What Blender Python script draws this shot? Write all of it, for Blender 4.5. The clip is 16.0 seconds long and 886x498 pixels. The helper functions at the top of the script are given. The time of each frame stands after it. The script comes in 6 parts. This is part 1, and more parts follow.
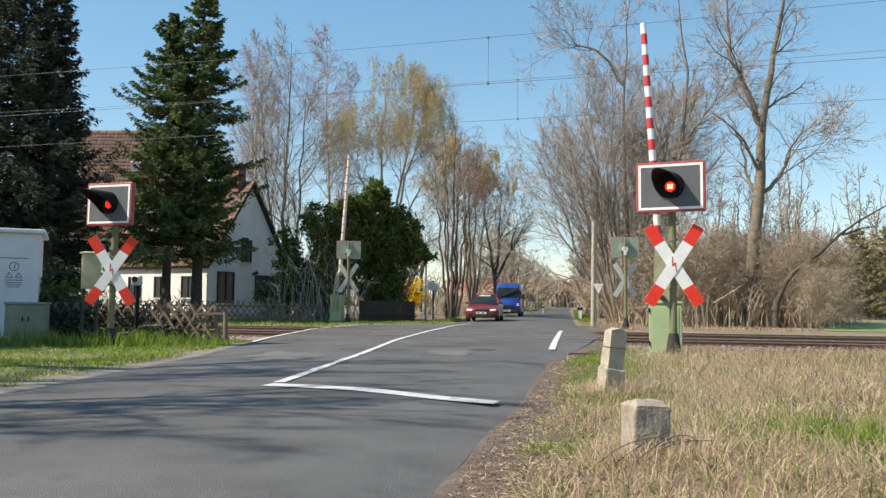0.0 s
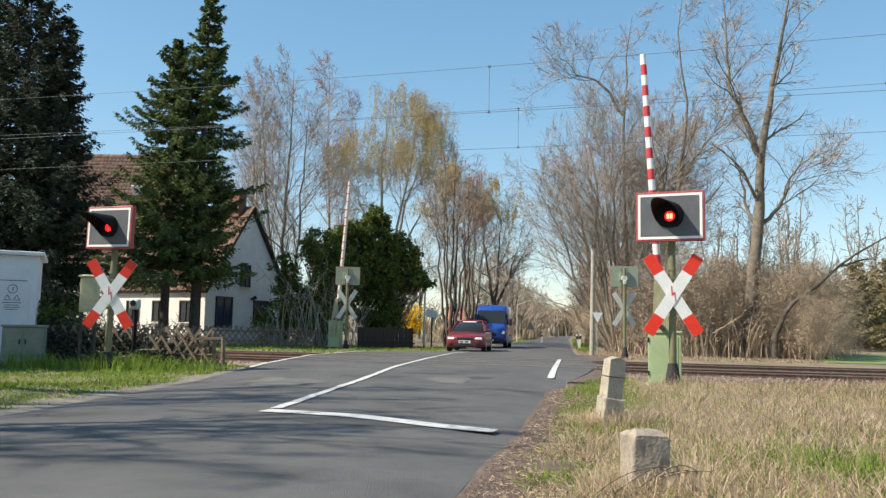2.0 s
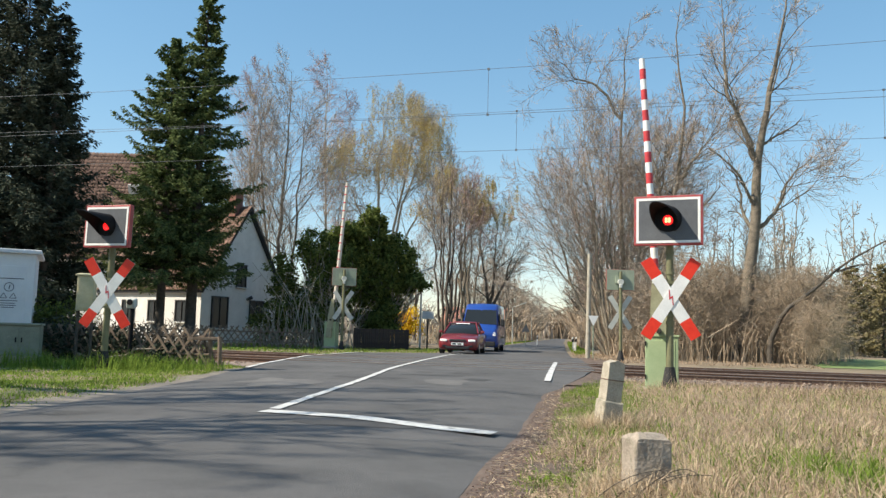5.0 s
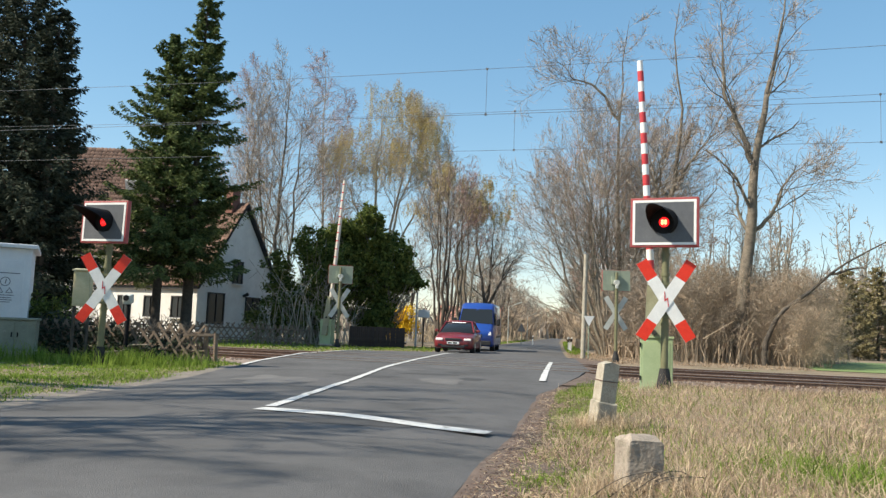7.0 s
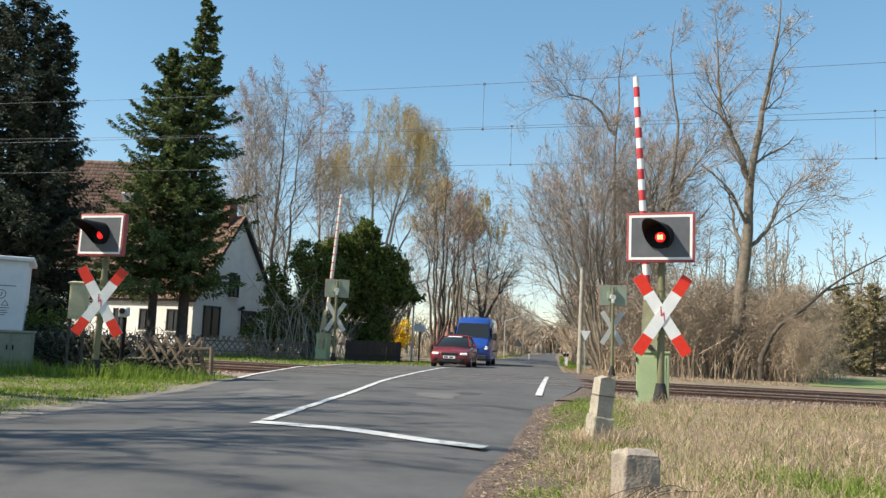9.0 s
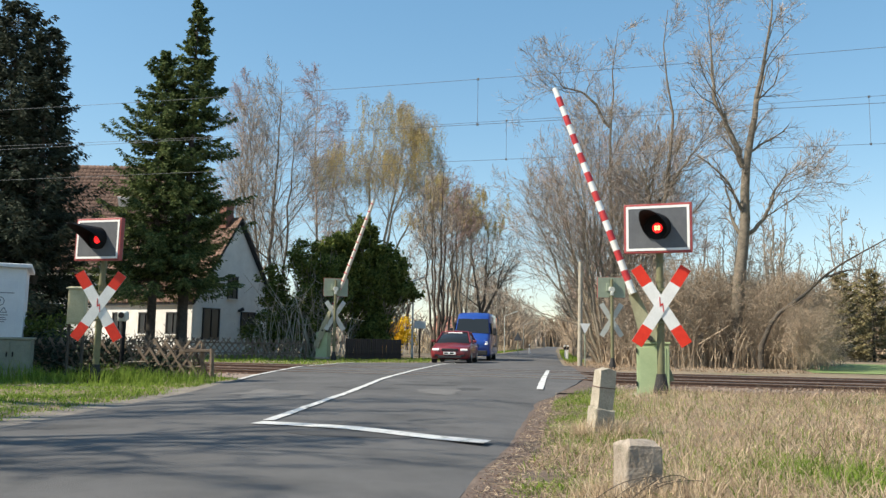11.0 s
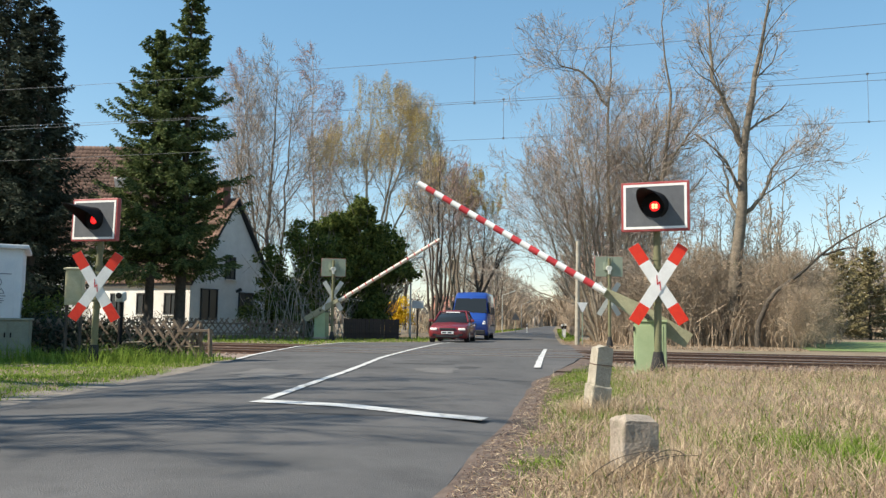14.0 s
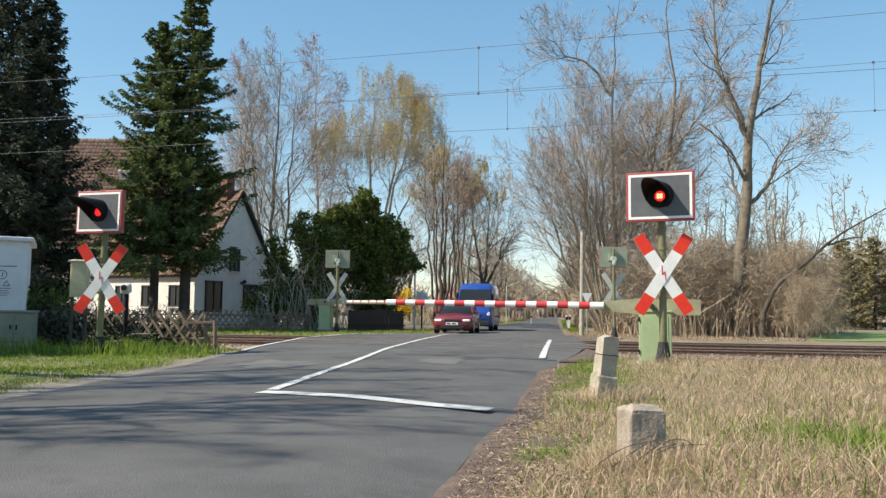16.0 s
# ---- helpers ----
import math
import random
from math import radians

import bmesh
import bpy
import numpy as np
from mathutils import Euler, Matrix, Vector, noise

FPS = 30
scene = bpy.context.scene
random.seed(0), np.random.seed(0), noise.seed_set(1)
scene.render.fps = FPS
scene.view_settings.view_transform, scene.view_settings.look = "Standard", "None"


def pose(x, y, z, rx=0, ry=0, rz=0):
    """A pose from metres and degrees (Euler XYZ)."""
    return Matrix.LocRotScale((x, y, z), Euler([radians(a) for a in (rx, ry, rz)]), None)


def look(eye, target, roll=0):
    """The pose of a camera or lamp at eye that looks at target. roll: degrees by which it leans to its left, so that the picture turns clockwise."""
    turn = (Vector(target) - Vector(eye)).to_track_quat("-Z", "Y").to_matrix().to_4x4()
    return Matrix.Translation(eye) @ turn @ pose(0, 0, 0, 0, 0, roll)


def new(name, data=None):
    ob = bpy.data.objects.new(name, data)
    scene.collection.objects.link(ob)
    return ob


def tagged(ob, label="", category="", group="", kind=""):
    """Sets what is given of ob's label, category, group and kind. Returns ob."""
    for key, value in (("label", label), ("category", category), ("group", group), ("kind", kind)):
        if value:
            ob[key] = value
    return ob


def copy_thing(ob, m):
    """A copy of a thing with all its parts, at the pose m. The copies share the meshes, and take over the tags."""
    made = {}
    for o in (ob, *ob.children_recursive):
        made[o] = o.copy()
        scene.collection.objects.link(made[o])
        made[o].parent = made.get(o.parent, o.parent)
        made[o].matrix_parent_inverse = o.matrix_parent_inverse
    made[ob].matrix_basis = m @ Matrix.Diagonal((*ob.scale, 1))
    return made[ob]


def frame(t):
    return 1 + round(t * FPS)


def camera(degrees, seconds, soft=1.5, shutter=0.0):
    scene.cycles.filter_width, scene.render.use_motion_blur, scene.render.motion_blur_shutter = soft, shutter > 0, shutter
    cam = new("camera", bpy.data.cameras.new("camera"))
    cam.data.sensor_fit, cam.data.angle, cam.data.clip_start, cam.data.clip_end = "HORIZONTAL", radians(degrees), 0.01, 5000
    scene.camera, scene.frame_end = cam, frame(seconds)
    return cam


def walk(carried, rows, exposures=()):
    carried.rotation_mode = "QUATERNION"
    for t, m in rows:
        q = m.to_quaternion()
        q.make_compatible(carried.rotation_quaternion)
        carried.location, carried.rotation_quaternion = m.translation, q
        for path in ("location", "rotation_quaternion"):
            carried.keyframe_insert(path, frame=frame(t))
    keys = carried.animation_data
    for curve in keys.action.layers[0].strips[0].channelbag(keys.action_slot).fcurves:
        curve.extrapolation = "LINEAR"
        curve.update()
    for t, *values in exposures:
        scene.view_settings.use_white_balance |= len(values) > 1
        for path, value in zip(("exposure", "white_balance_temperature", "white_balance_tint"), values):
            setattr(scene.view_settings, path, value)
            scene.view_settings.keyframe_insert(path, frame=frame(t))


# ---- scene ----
cam = camera(56.81, 16.0, soft=1.4)
PATH = [
    (0.0, pose(0.000, 0.000, 0.900, 93.867, -0.499, -0.034)),
    (0.5, pose(0.003, 0.001, 0.899, 94.096, -0.528, -0.028)),
    (1.0, pose(0.011, -0.001, 0.893, 95.444, -0.883, 0.031)),
    (1.5, pose(0.007, 0.006, 0.895, 95.495, -1.277, -0.026)),
    (2.0, pose(-0.003, 0.001, 0.895, 95.773, -1.125, -0.138)),
    (2.5, pose(-0.006, 0.013, 0.897, 95.852, -1.210, -0.181)),
    (3.0, pose(-0.011, -0.000, 0.894, 95.805, -1.356, -0.269)),
    (3.5, pose(-0.008, 0.011, 0.890, 96.028, -1.367, -0.320)),
    (4.0, pose(-0.028, 0.011, 0.891, 96.014, -1.187, -0.310)),
    (6.5, pose(-0.057, -0.052, 0.905, 95.758, -2.402, -0.822)),
    (7.0, pose(-0.053, -0.052, 0.907, 95.811, -2.214, -0.788)),
    (7.5, pose(-0.053, -0.074, 0.908, 96.080, -2.232, -0.798)),
    (8.0, pose(-0.052, -0.074, 0.905, 96.079, -2.414, -0.856)),
    (8.5, pose(-0.058, -0.068, 0.904, 96.296, -2.525, -0.907)),
    (9.0, pose(-0.059, -0.076, 0.903, 96.811, -2.403, -1.058)),
    (11.5, pose(-0.053, -0.067, 0.897, 96.473, -0.752, -0.979)),
    (12.0, pose(-0.052, -0.063, 0.893, 96.417, -0.677, -0.980)),
    (12.5, pose(-0.054, -0.065, 0.891, 96.297, -0.660, -1.097)),
    (13.0, pose(-0.051, -0.055, 0.889, 95.334, -0.656, -1.162)),
    (13.5, pose(-0.049, -0.057, 0.886, 95.223, -0.772, -1.120)),
    (14.0, pose(-0.048, -0.062, 0.883, 95.168, -0.750, -1.180)),
    (14.5, pose(-0.044, -0.069, 0.885, 95.082, -0.709, -1.070)),
    (15.0, pose(-0.044, -0.052, 0.878, 94.947, -0.672, -1.057)),
    (15.5, pose(-0.050, -0.058, 0.878, 94.821, -0.619, -1.004)),
    (16.0, pose(-0.058, -0.042, 0.874, 94.562, -0.572, -0.891)),
]
walk(cam, PATH)

# ---- sky, sun, exposure ----
SUN_AZ, SUN_EL = 76.0, 45.0  # degrees to the left of straight behind the camera's back, height
TO_SUN = Vector((-math.sin(radians(SUN_AZ)) * math.cos(radians(SUN_EL)),
                 -math.cos(radians(SUN_AZ)) * math.cos(radians(SUN_EL)), math.sin(radians(SUN_EL))))
world = bpy.data.worlds.new("sky")
scene.world = world
world.use_nodes = True
wn = world.node_tree
sky = wn.nodes.new("ShaderNodeTexSky")
sky.sky_type = "NISHITA"
sky.sun_disc = False
sky.sun_elevation = radians(SUN_EL)
sky.sun_rotation = math.atan2(TO_SUN.x, TO_SUN.y)
sky.air_density, sky.dust_density, sky.ozone_density = 1.0, 0.1, 1.3
tone = wn.nodes.new("ShaderNodeHueSaturation")
tone.inputs["Hue"].default_value, tone.inputs["Saturation"].default_value = 0.492, 1.5
soft = wn.nodes.new("ShaderNodeGamma")
soft.inputs["Gamma"].default_value = 0.62
wn.links.new(sky.outputs[0], soft.inputs["Color"])
wn.links.new(soft.outputs[0], tone.inputs["Color"])
wn.links.new(tone.outputs[0], wn.nodes["Background"].inputs[0])
wn.nodes["Background"].inputs[1].default_value = 0.183
sun = new("sun", bpy.data.lights.new("sun", "SUN"))
sun.data.energy, sun.data.angle, sun.data.color = 4.8, radians(0.53), (1.0, 0.905, 0.75)
sun.matrix_world = look(TO_SUN * 60, (0, 0, 0))
scene.view_settings.exposure = 0.75


# ---- materials ----
def nodes_of(name):
    m = bpy.data.materials.new(name)
    m.use_nodes = True
    return m, m.node_tree.nodes, m.node_tree.links, m.node_tree.nodes["Principled BSDF"]


def surface(name, dark, light, scale=4.0, rough=0.7, metal=0.0, bump=0.15, grain=60.0, spot=None, spot_scale=1.5,
            spot_from=0.58, island=0.0, spec=0.4):
    """Two-scale noise colour, optional stains of a third colour, fine bump."""
    m, n, l, b = nodes_of(name)
    co = n.new("ShaderNodeTexCoord")
    a, g = n.new("ShaderNodeTexNoise"), n.new("ShaderNodeTexNoise")
    a.inputs["Scale"].default_value, a.inputs["Detail"].default_value, a.inputs["Roughness"].default_value = scale, 6, 0.65
    g.inputs["Scale"].default_value, g.inputs["Detail"].default_value = grain, 4
    l.new(co.outputs["Object"], a.inputs["Vector"])
    l.new(co.outputs["Object"], g.inputs["Vector"])
    add = n.new("ShaderNodeMath")
    add.operation = "MULTIPLY_ADD"
    l.new(g.outputs[0], add.inputs[0])
    add.inputs[1].default_value = 0.5
    l.new(a.outputs[0], add.inputs[2])
    ramp = n.new("ShaderNodeValToRGB")
    ramp.color_ramp.elements[0].position, ramp.color_ramp.elements[0].color = 0.5, (*dark, 1)
    ramp.color_ramp.elements[1].position, ramp.color_ramp.elements[1].color = 1.0, (*light, 1)
    l.new(add.outputs[0], ramp.inputs[0])
    out = ramp.outputs[0]
    if spot:
        s = n.new("ShaderNodeTexNoise")
        s.inputs["Scale"].default_value, s.inputs["Detail"].default_value, s.inputs["Roughness"].default_value = spot_scale, 8, 0.7
        l.new(co.outputs["Object"], s.inputs["Vector"])
        r = n.new("ShaderNodeMapRange")
        r.inputs[1].default_value, r.inputs[2].default_value = spot_from, spot_from + 0.12
        l.new(s.outputs[0], r.inputs[0])
        mix = n.new("ShaderNodeMix")
        mix.data_type = "RGBA"
        l.new(r.outputs[0], mix.inputs["Factor"])
        l.new(out, mix.inputs["A"])
        mix.inputs["B"].default_value = (*spot, 1)
        out = mix.outputs["Result"]
    if island:
        ge, hsv = n.new("ShaderNodeNewGeometry"), n.new("ShaderNodeHueSaturation")
        mr = n.new("ShaderNodeMapRange")
        mr.inputs[3].default_value, mr.inputs[4].default_value = 1 - island, 1 + island
        l.new(ge.outputs["Random Per Island"], mr.inputs[0])
        l.new(mr.outputs[0], hsv.inputs["Value"])
        l.new(out, hsv.inputs["Color"])
        out = hsv.outputs[0]
    l.new(out, b.inputs["Base Color"])
    b.inputs["Roughness"].default_value, b.inputs["Metallic"].default_value = rough, metal
    b.inputs["Specular IOR Level"].default_value = spec
    if bump:
        bu = n.new("ShaderNodeBump")
        bu.inputs["Strength"].default_value, bu.inputs["Distance"].default_value = bump, 0.01
        l.new(g.outputs[0], bu.inputs["Height"])
        l.new(bu.outputs[0], b.inputs["Normal"])
    return m


def foliage(name, dark, light, clear=0.35):
    """Leaf or blade: colour varies from piece to piece, some light comes through."""
    m, n, l, b = nodes_of(name)
    ge, ramp = n.new("ShaderNodeNewGeometry"), n.new("ShaderNodeValToRGB")
    ramp.color_ramp.elements[0].color, ramp.color_ramp.elements[1].color = (*dark, 1), (*light, 1)
    l.new(ge.outputs["Random Per Island"], ramp.inputs[0])
    l.new(ramp.outputs[0], b.inputs["Base Color"])
    b.inputs["Roughness"].default_value, b.inputs["Specular IOR Level"].default_value = 0.75, 0.12
    t, mix = n.new("ShaderNodeBsdfTranslucent"), n.new("ShaderNodeMixShader")
    l.new(ramp.outputs[0], t.inputs["Color"])
    mix.inputs[0].default_value = clear
    l.new(b.outputs[0], mix.inputs[1])
    l.new(t.outputs[0], mix.inputs[2])
    l.new(mix.outputs[0], n["Material Output"].inputs[0])
    return m


def glowing(name, colour, strength):
    m, n, l, b = nodes_of(name)
    b.inputs["Base Color"].default_value = (*colour, 1)
    b.inputs["Emission Color"].default_value = (*colour, 1)
    b.inputs["Emission Strength"].default_value = strength
    b.inputs["Roughness"].default_value = 0.2
    return m


def glass(name, tint):
    m, n, l, b = nodes_of(name)
    b.inputs["Base Color"].default_value = (*tint, 1)
    b.inputs["Roughness"].default_value = 0.12
    b.inputs["Specular IOR Level"].default_value = 0.2
    return m


ASPHALT = surface("asphalt", (0.057, 0.056, 0.056), (0.135, 0.131, 0.129), 0.9, 0.85, 0, 0.8, 120, (0.052, 0.051, 0.051), 0.45, 0.52)
MARKING = surface("road_paint", (0.42, 0.42, 0.41), (0.7, 0.7, 0.68), 3, 0.7, 0, 0.3, 70, (0.18, 0.18, 0.18), 6, 0.53)
SOIL = surface("soil_and_turf", (0.13, 0.1, 0.066), (0.27, 0.21, 0.14), 0.8, 0.95, 0, 0.6, 25, (0.07, 0.11, 0.025), 0.25, 0.56)
DIRT = surface("brown_dirt", (0.05, 0.035, 0.028), (0.17, 0.125, 0.1), 5, 0.95, 0, 1.0, 45, (0.2, 0.165, 0.135), 9, 0.56)
GRAVEL_EDGE = surface("sandy_grit", (0.13, 0.112, 0.095), (0.27, 0.235, 0.195), 4, 0.95, 0, 0.6, 70)
BALLAST = surface("ballast", (0.14, 0.105, 0.085), (0.3, 0.235, 0.19), 6, 0.95, 0, 1.0, 30, island=0.3)
STEEL_RUST = surface("rusty_rail", (0.11, 0.07, 0.055), (0.22, 0.14, 0.105), 8, 0.7, 0.4, 0.2, 60)
STEEL_BRIGHT = surface("worn_rail_head", (0.35, 0.33, 0.31), (0.5, 0.48, 0.45), 5, 0.35, 0.9, 0.05, 60)
TIMBER = surface("old_sleeper", (0.09, 0.072, 0.058), (0.2, 0.16, 0.125), 4, 0.9, 0, 0.4, 50)
POST_GREEN = surface("olive_post_paint", (0.12, 0.118, 0.062), (0.21, 0.205, 0.11), 3, 0.55, 0, 0.15, 60, (0.10, 0.085, 0.05), 4, 0.62)
BOX_GREEN = surface("pale_green_paint", (0.27, 0.345, 0.19), (0.38, 0.46, 0.27), 2.2, 0.5, 0, 0.1, 50, (0.17, 0.2, 0.12), 3, 0.62)
KHAKI = surface("weathered_khaki", (0.22, 0.21, 0.13), (0.36, 0.35, 0.23), 3, 0.6, 0, 0.15, 50, (0.15, 0.13, 0.08), 4, 0.62)
GREY_GREEN = surface("grey_green_enamel", (0.2, 0.24, 0.18), (0.31, 0.35, 0.26), 3, 0.5, 0, 0.1, 50, (0.14, 0.14, 0.1), 4, 0.64)
RED = surface("signal_red", (0.62, 0.025, 0.012), (0.8, 0.05, 0.02), 4, 0.4, 0, 0.05, 40)
BOOM_BACK = surface("beige_boom_back", (0.52, 0.48, 0.41), (0.68, 0.64, 0.56), 4, 0.55, 0, 0.1, 40, (0.3, 0.24, 0.17), 3, 0.6)
RED_EDGE = surface("faded_red_edge", (0.25, 0.04, 0.042), (0.4, 0.085, 0.08), 4, 0.5, 0, 0.05, 40)
RED_BAND = surface("boom_red", (0.4, 0.03, 0.04), (0.6, 0.06, 0.06), 4, 0.45, 0, 0.05, 40)
WHITE = surface("white_enamel", (0.68, 0.68, 0.66), (0.84, 0.84, 0.82), 3, 0.4, 0, 0.05, 40, (0.55, 0.54, 0.5), 5, 0.66)
BACK_WHITE = surface("weathered_white_metal", (0.4, 0.42, 0.38), (0.6, 0.6, 0.55), 5, 0.5, 0, 0.1, 40)
PANEL_GREY = surface("slate_panel", (0.075, 0.08, 0.09), (0.12, 0.125, 0.135), 3, 0.5, 0, 0.05, 60, (0.15, 0.16, 0.165), 2.5, 0.6)
BLACK = surface("matt_black", (0.008, 0.008, 0.009), (0.018, 0.018, 0.02), 4, 0.75, 0, 0.1, 60, spec=0.15)
TAR = surface("tarred_foot", (0.012, 0.012, 0.013), (0.045, 0.042, 0.04), 7, 0.8, 0, 0.3, 40)
CONCRETE = surface("old_concrete", (0.25, 0.22, 0.17), (0.46, 0.41, 0.33), 9, 0.9, 0, 0.8, 60, (0.18, 0.17, 0.12), 7, 0.56)
STONE = surface("lichened_stone", (0.2, 0.165, 0.13), (0.38, 0.325, 0.265), 8, 0.9, 0, 0.8, 60, (0.17, 0.155, 0.11), 6, 0.56)
LENS = glowing("signal_lens", (1.0, 0.015, 0.015), 0.75)
LENS_CORE = glowing("signal_lens_core", (1.0, 0.3, 0.12), 2.2)
WIRE = surface("copper_wire", (0.09, 0.1, 0.11), (0.15, 0.16, 0.17), 2, 0.6, 0.2, 0)
BARK = surface("grey_brown_bark", (0.14, 0.12, 0.09), (0.34, 0.295, 0.23), 6, 0.9, 0, 0.6, 30, (0.14, 0.14, 0.07), 2, 0.6)
BARK_OLD = surface("old_ridged_bark", (0.085, 0.07, 0.052), (0.23, 0.195, 0.15), 5, 0.9, 0, 0.8, 24, (0.13, 0.125, 0.06), 1.5, 0.6)
BARK_DARK = surface("dark_bark", (0.045, 0.038, 0.03), (0.12, 0.1, 0.08), 6, 0.9, 0, 0.6, 30)
BARK_PALE = surface("pale_bark", (0.26, 0.23, 0.18), (0.46, 0.42, 0.34), 4, 0.9, 0, 0.5, 30, (0.12, 0.1, 0.08), 5, 0.6)
TWIG = foliage("bare_twigs", (0.22, 0.175, 0.14), (0.45, 0.38, 0.31), 0.0)
TWIG_RED = foliage("reddish_twigs", (0.28, 0.17, 0.15), (0.46, 0.32, 0.28), 0.0)
NEEDLE = foliage("spruce_needles", (0.03, 0.058, 0.02), (0.19, 0.235, 0.085), 0.2)
NEEDLE_DARK = foliage("dark_cypress_sprays", (0.02, 0.032, 0.022), (0.075, 0.088, 0.06), 0.1)
LEAF_BUSH = foliage("evergreen_leaves", (0.035, 0.058, 0.016), (0.2, 0.235, 0.06), 0.3)
LEAF_SPRING = foliage("young_yellow_leaves", (0.34, 0.27, 0.115), (0.57, 0.465, 0.215), 0.45)
SHOOTS = foliage("brown_shoots", (0.22, 0.165, 0.115), (0.44, 0.345, 0.25), 0.0)
LEAF_OLIVE = foliage("olive_brown_leaves", (0.15, 0.13, 0.065), (0.33, 0.28, 0.15), 0.2)
BLOSSOM = foliage("yellow_blossom", (0.7, 0.46, 0.02), (0.85, 0.62, 0.06), 0.3)
STRAW = foliage("dry_grass", (0.32, 0.24, 0.155), (0.74, 0.59, 0.41), 0.3)
STRAW_BROWN = foliage("brown_stalks", (0.2, 0.14, 0.095), (0.45, 0.335, 0.23), 0.2)
GRASS = foliage("green_grass", (0.085, 0.145, 0.018), (0.27, 0.365, 0.065), 0.4)
LITTER = foliage("leaf_litter", (0.085, 0.052, 0.042), (0.24, 0.16, 0.125), 0.1)


# ---- helpers for shapes ----
def box(bm, c, s, turn=None, bevel=0.0):
    r = bmesh.ops.create_cube(bm, size=1)
    vs = r["verts"]
    for v in vs:
        v.co = Vector((v.co.x * s[0], v.co.y * s[1], v.co.z * s[2]))
    if bevel:
        es = list({e for v in vs for e in v.link_edges})
        o = bmesh.ops.bevel(bm, geom=es, offset=bevel, segments=2, profile=0.5, affect="EDGES")
        vs = list({v for f in o["faces"] for v in f.verts} | {v for v in vs if v.is_valid})
    m = Matrix.Translation(c) @ (turn or Matrix())
    bmesh.ops.transform(bm, matrix=m, verts=vs)
    return bm


def rod(bm, a, b, r0, r1=None, n=12):
    a, b = Vector(a), Vector(b)
    d = b - a
    m = Matrix.Translation((a + b) / 2) @ d.to_track_quat("Z", "Y").to_matrix().to_4x4()
    bmesh.ops.create_cone(bm, cap_ends=True, segments=n, radius1=r0, radius2=r0 if r1 is None else r1, depth=d.length, matrix=m)
    return bm


def prism(bm, outline, y0, y1):
    """Solid from an outline in x and z, from y0 to y1."""
    f = [bm.verts.new((x, y0, z)) for x, z in outline]
    g = [bm.verts.new((x, y1, z)) for x, z in outline]
    k = len(f)
    bm.faces.new(f)
    bm.faces.new(g[::-1])
    for i in range(k):
        bm.faces.new((f[i], g[i], g[(i + 1) % k], f[(i + 1) % k]))
    bmesh.ops.recalc_face_normals(bm, faces=bm.faces)
    return bm


def part(name, bm, material, parent=None, label="", smooth=False):
    me = bpy.data.meshes.new(name)
    bm.to_mesh(me)
    bm.free()
    me.materials.append(material)
    if smooth:
        me.shade_smooth()
    ob = new(name, me)
    ob.parent = parent
    return tagged(ob, label)


def mk():
    return bmesh.new()


def rapid(name, verts, faces, material, parent=None, label=""):
    """A mesh object from arrays; all faces have the same number of corners."""
    verts, faces = np.asarray(verts, np.float32), np.asarray(faces, np.int32)
    me = bpy.data.meshes.new(name)
    k = faces.shape[1]
    me.vertices.add(len(verts))
    me.vertices.foreach_set("co", verts.ravel())
    me.loops.add(faces.size)
    me.loops.foreach_set("vertex_index", faces.ravel())
    me.polygons.add(len(faces))
    me.polygons.foreach_set("loop_start", np.arange(0, faces.size, k, dtype=np.int32))
    me.update(calc_edges=True)
    me.materials.append(material)
    ob = new(name, me)
    ob.parent = parent
    return tagged(ob, label)


def tubes(segs, sides):
    """Tapered tubes, rows of x0 y0 z0 x1 y1 z1 r0 r1."""
    s = np.asarray(segs, np.float64)
    a, b = s[:, :3], s[:, 3:6]
    d = b - a
    d /= np.maximum(np.linalg.norm(d, axis=1, keepdims=True), 1e-9)
    ref = np.where(np.abs(d[:, 2:3]) > 0.9, (1.0, 0.0, 0.0), (0.0, 0.0, 1.0))
    u = np.cross(d, ref)
    u /= np.linalg.norm(u, axis=1, keepdims=True)
    w = np.cross(d, u)
    if sides == 2:  # fine twigs: one narrow strip each, turned every way
        a2 = np.arange(len(s))[:, None] * 2.399
        e = u * np.cos(a2) + w * np.sin(a2)
        v = np.stack([a - e * s[:, 6:7], a + e * s[:, 6:7], b + e * s[:, 7:8], b - e * s[:, 7:8]], 1)
        return v.reshape(-1, 3), np.arange(4 * len(s)).reshape(-1, 4)
    ang = np.arange(sides) * 2 * np.pi / sides
    ring = u[:, None] * np.cos(ang)[None, :, None] + w[:, None] * np.sin(ang)[None, :, None]
    v = np.concatenate([a[:, None] + ring * s[:, 6, None, None], b[:, None] + ring * s[:, 7, None, None]], 1)
    base = np.arange(len(s))[:, None, None] * 2 * sides
    i = np.arange(sides)
    j = (i + 1) % sides
    f = base + np.stack([i, j, j + sides, i + sides], 1)[None]
    return v.reshape(-1, 3), f.reshape(-1, 4)


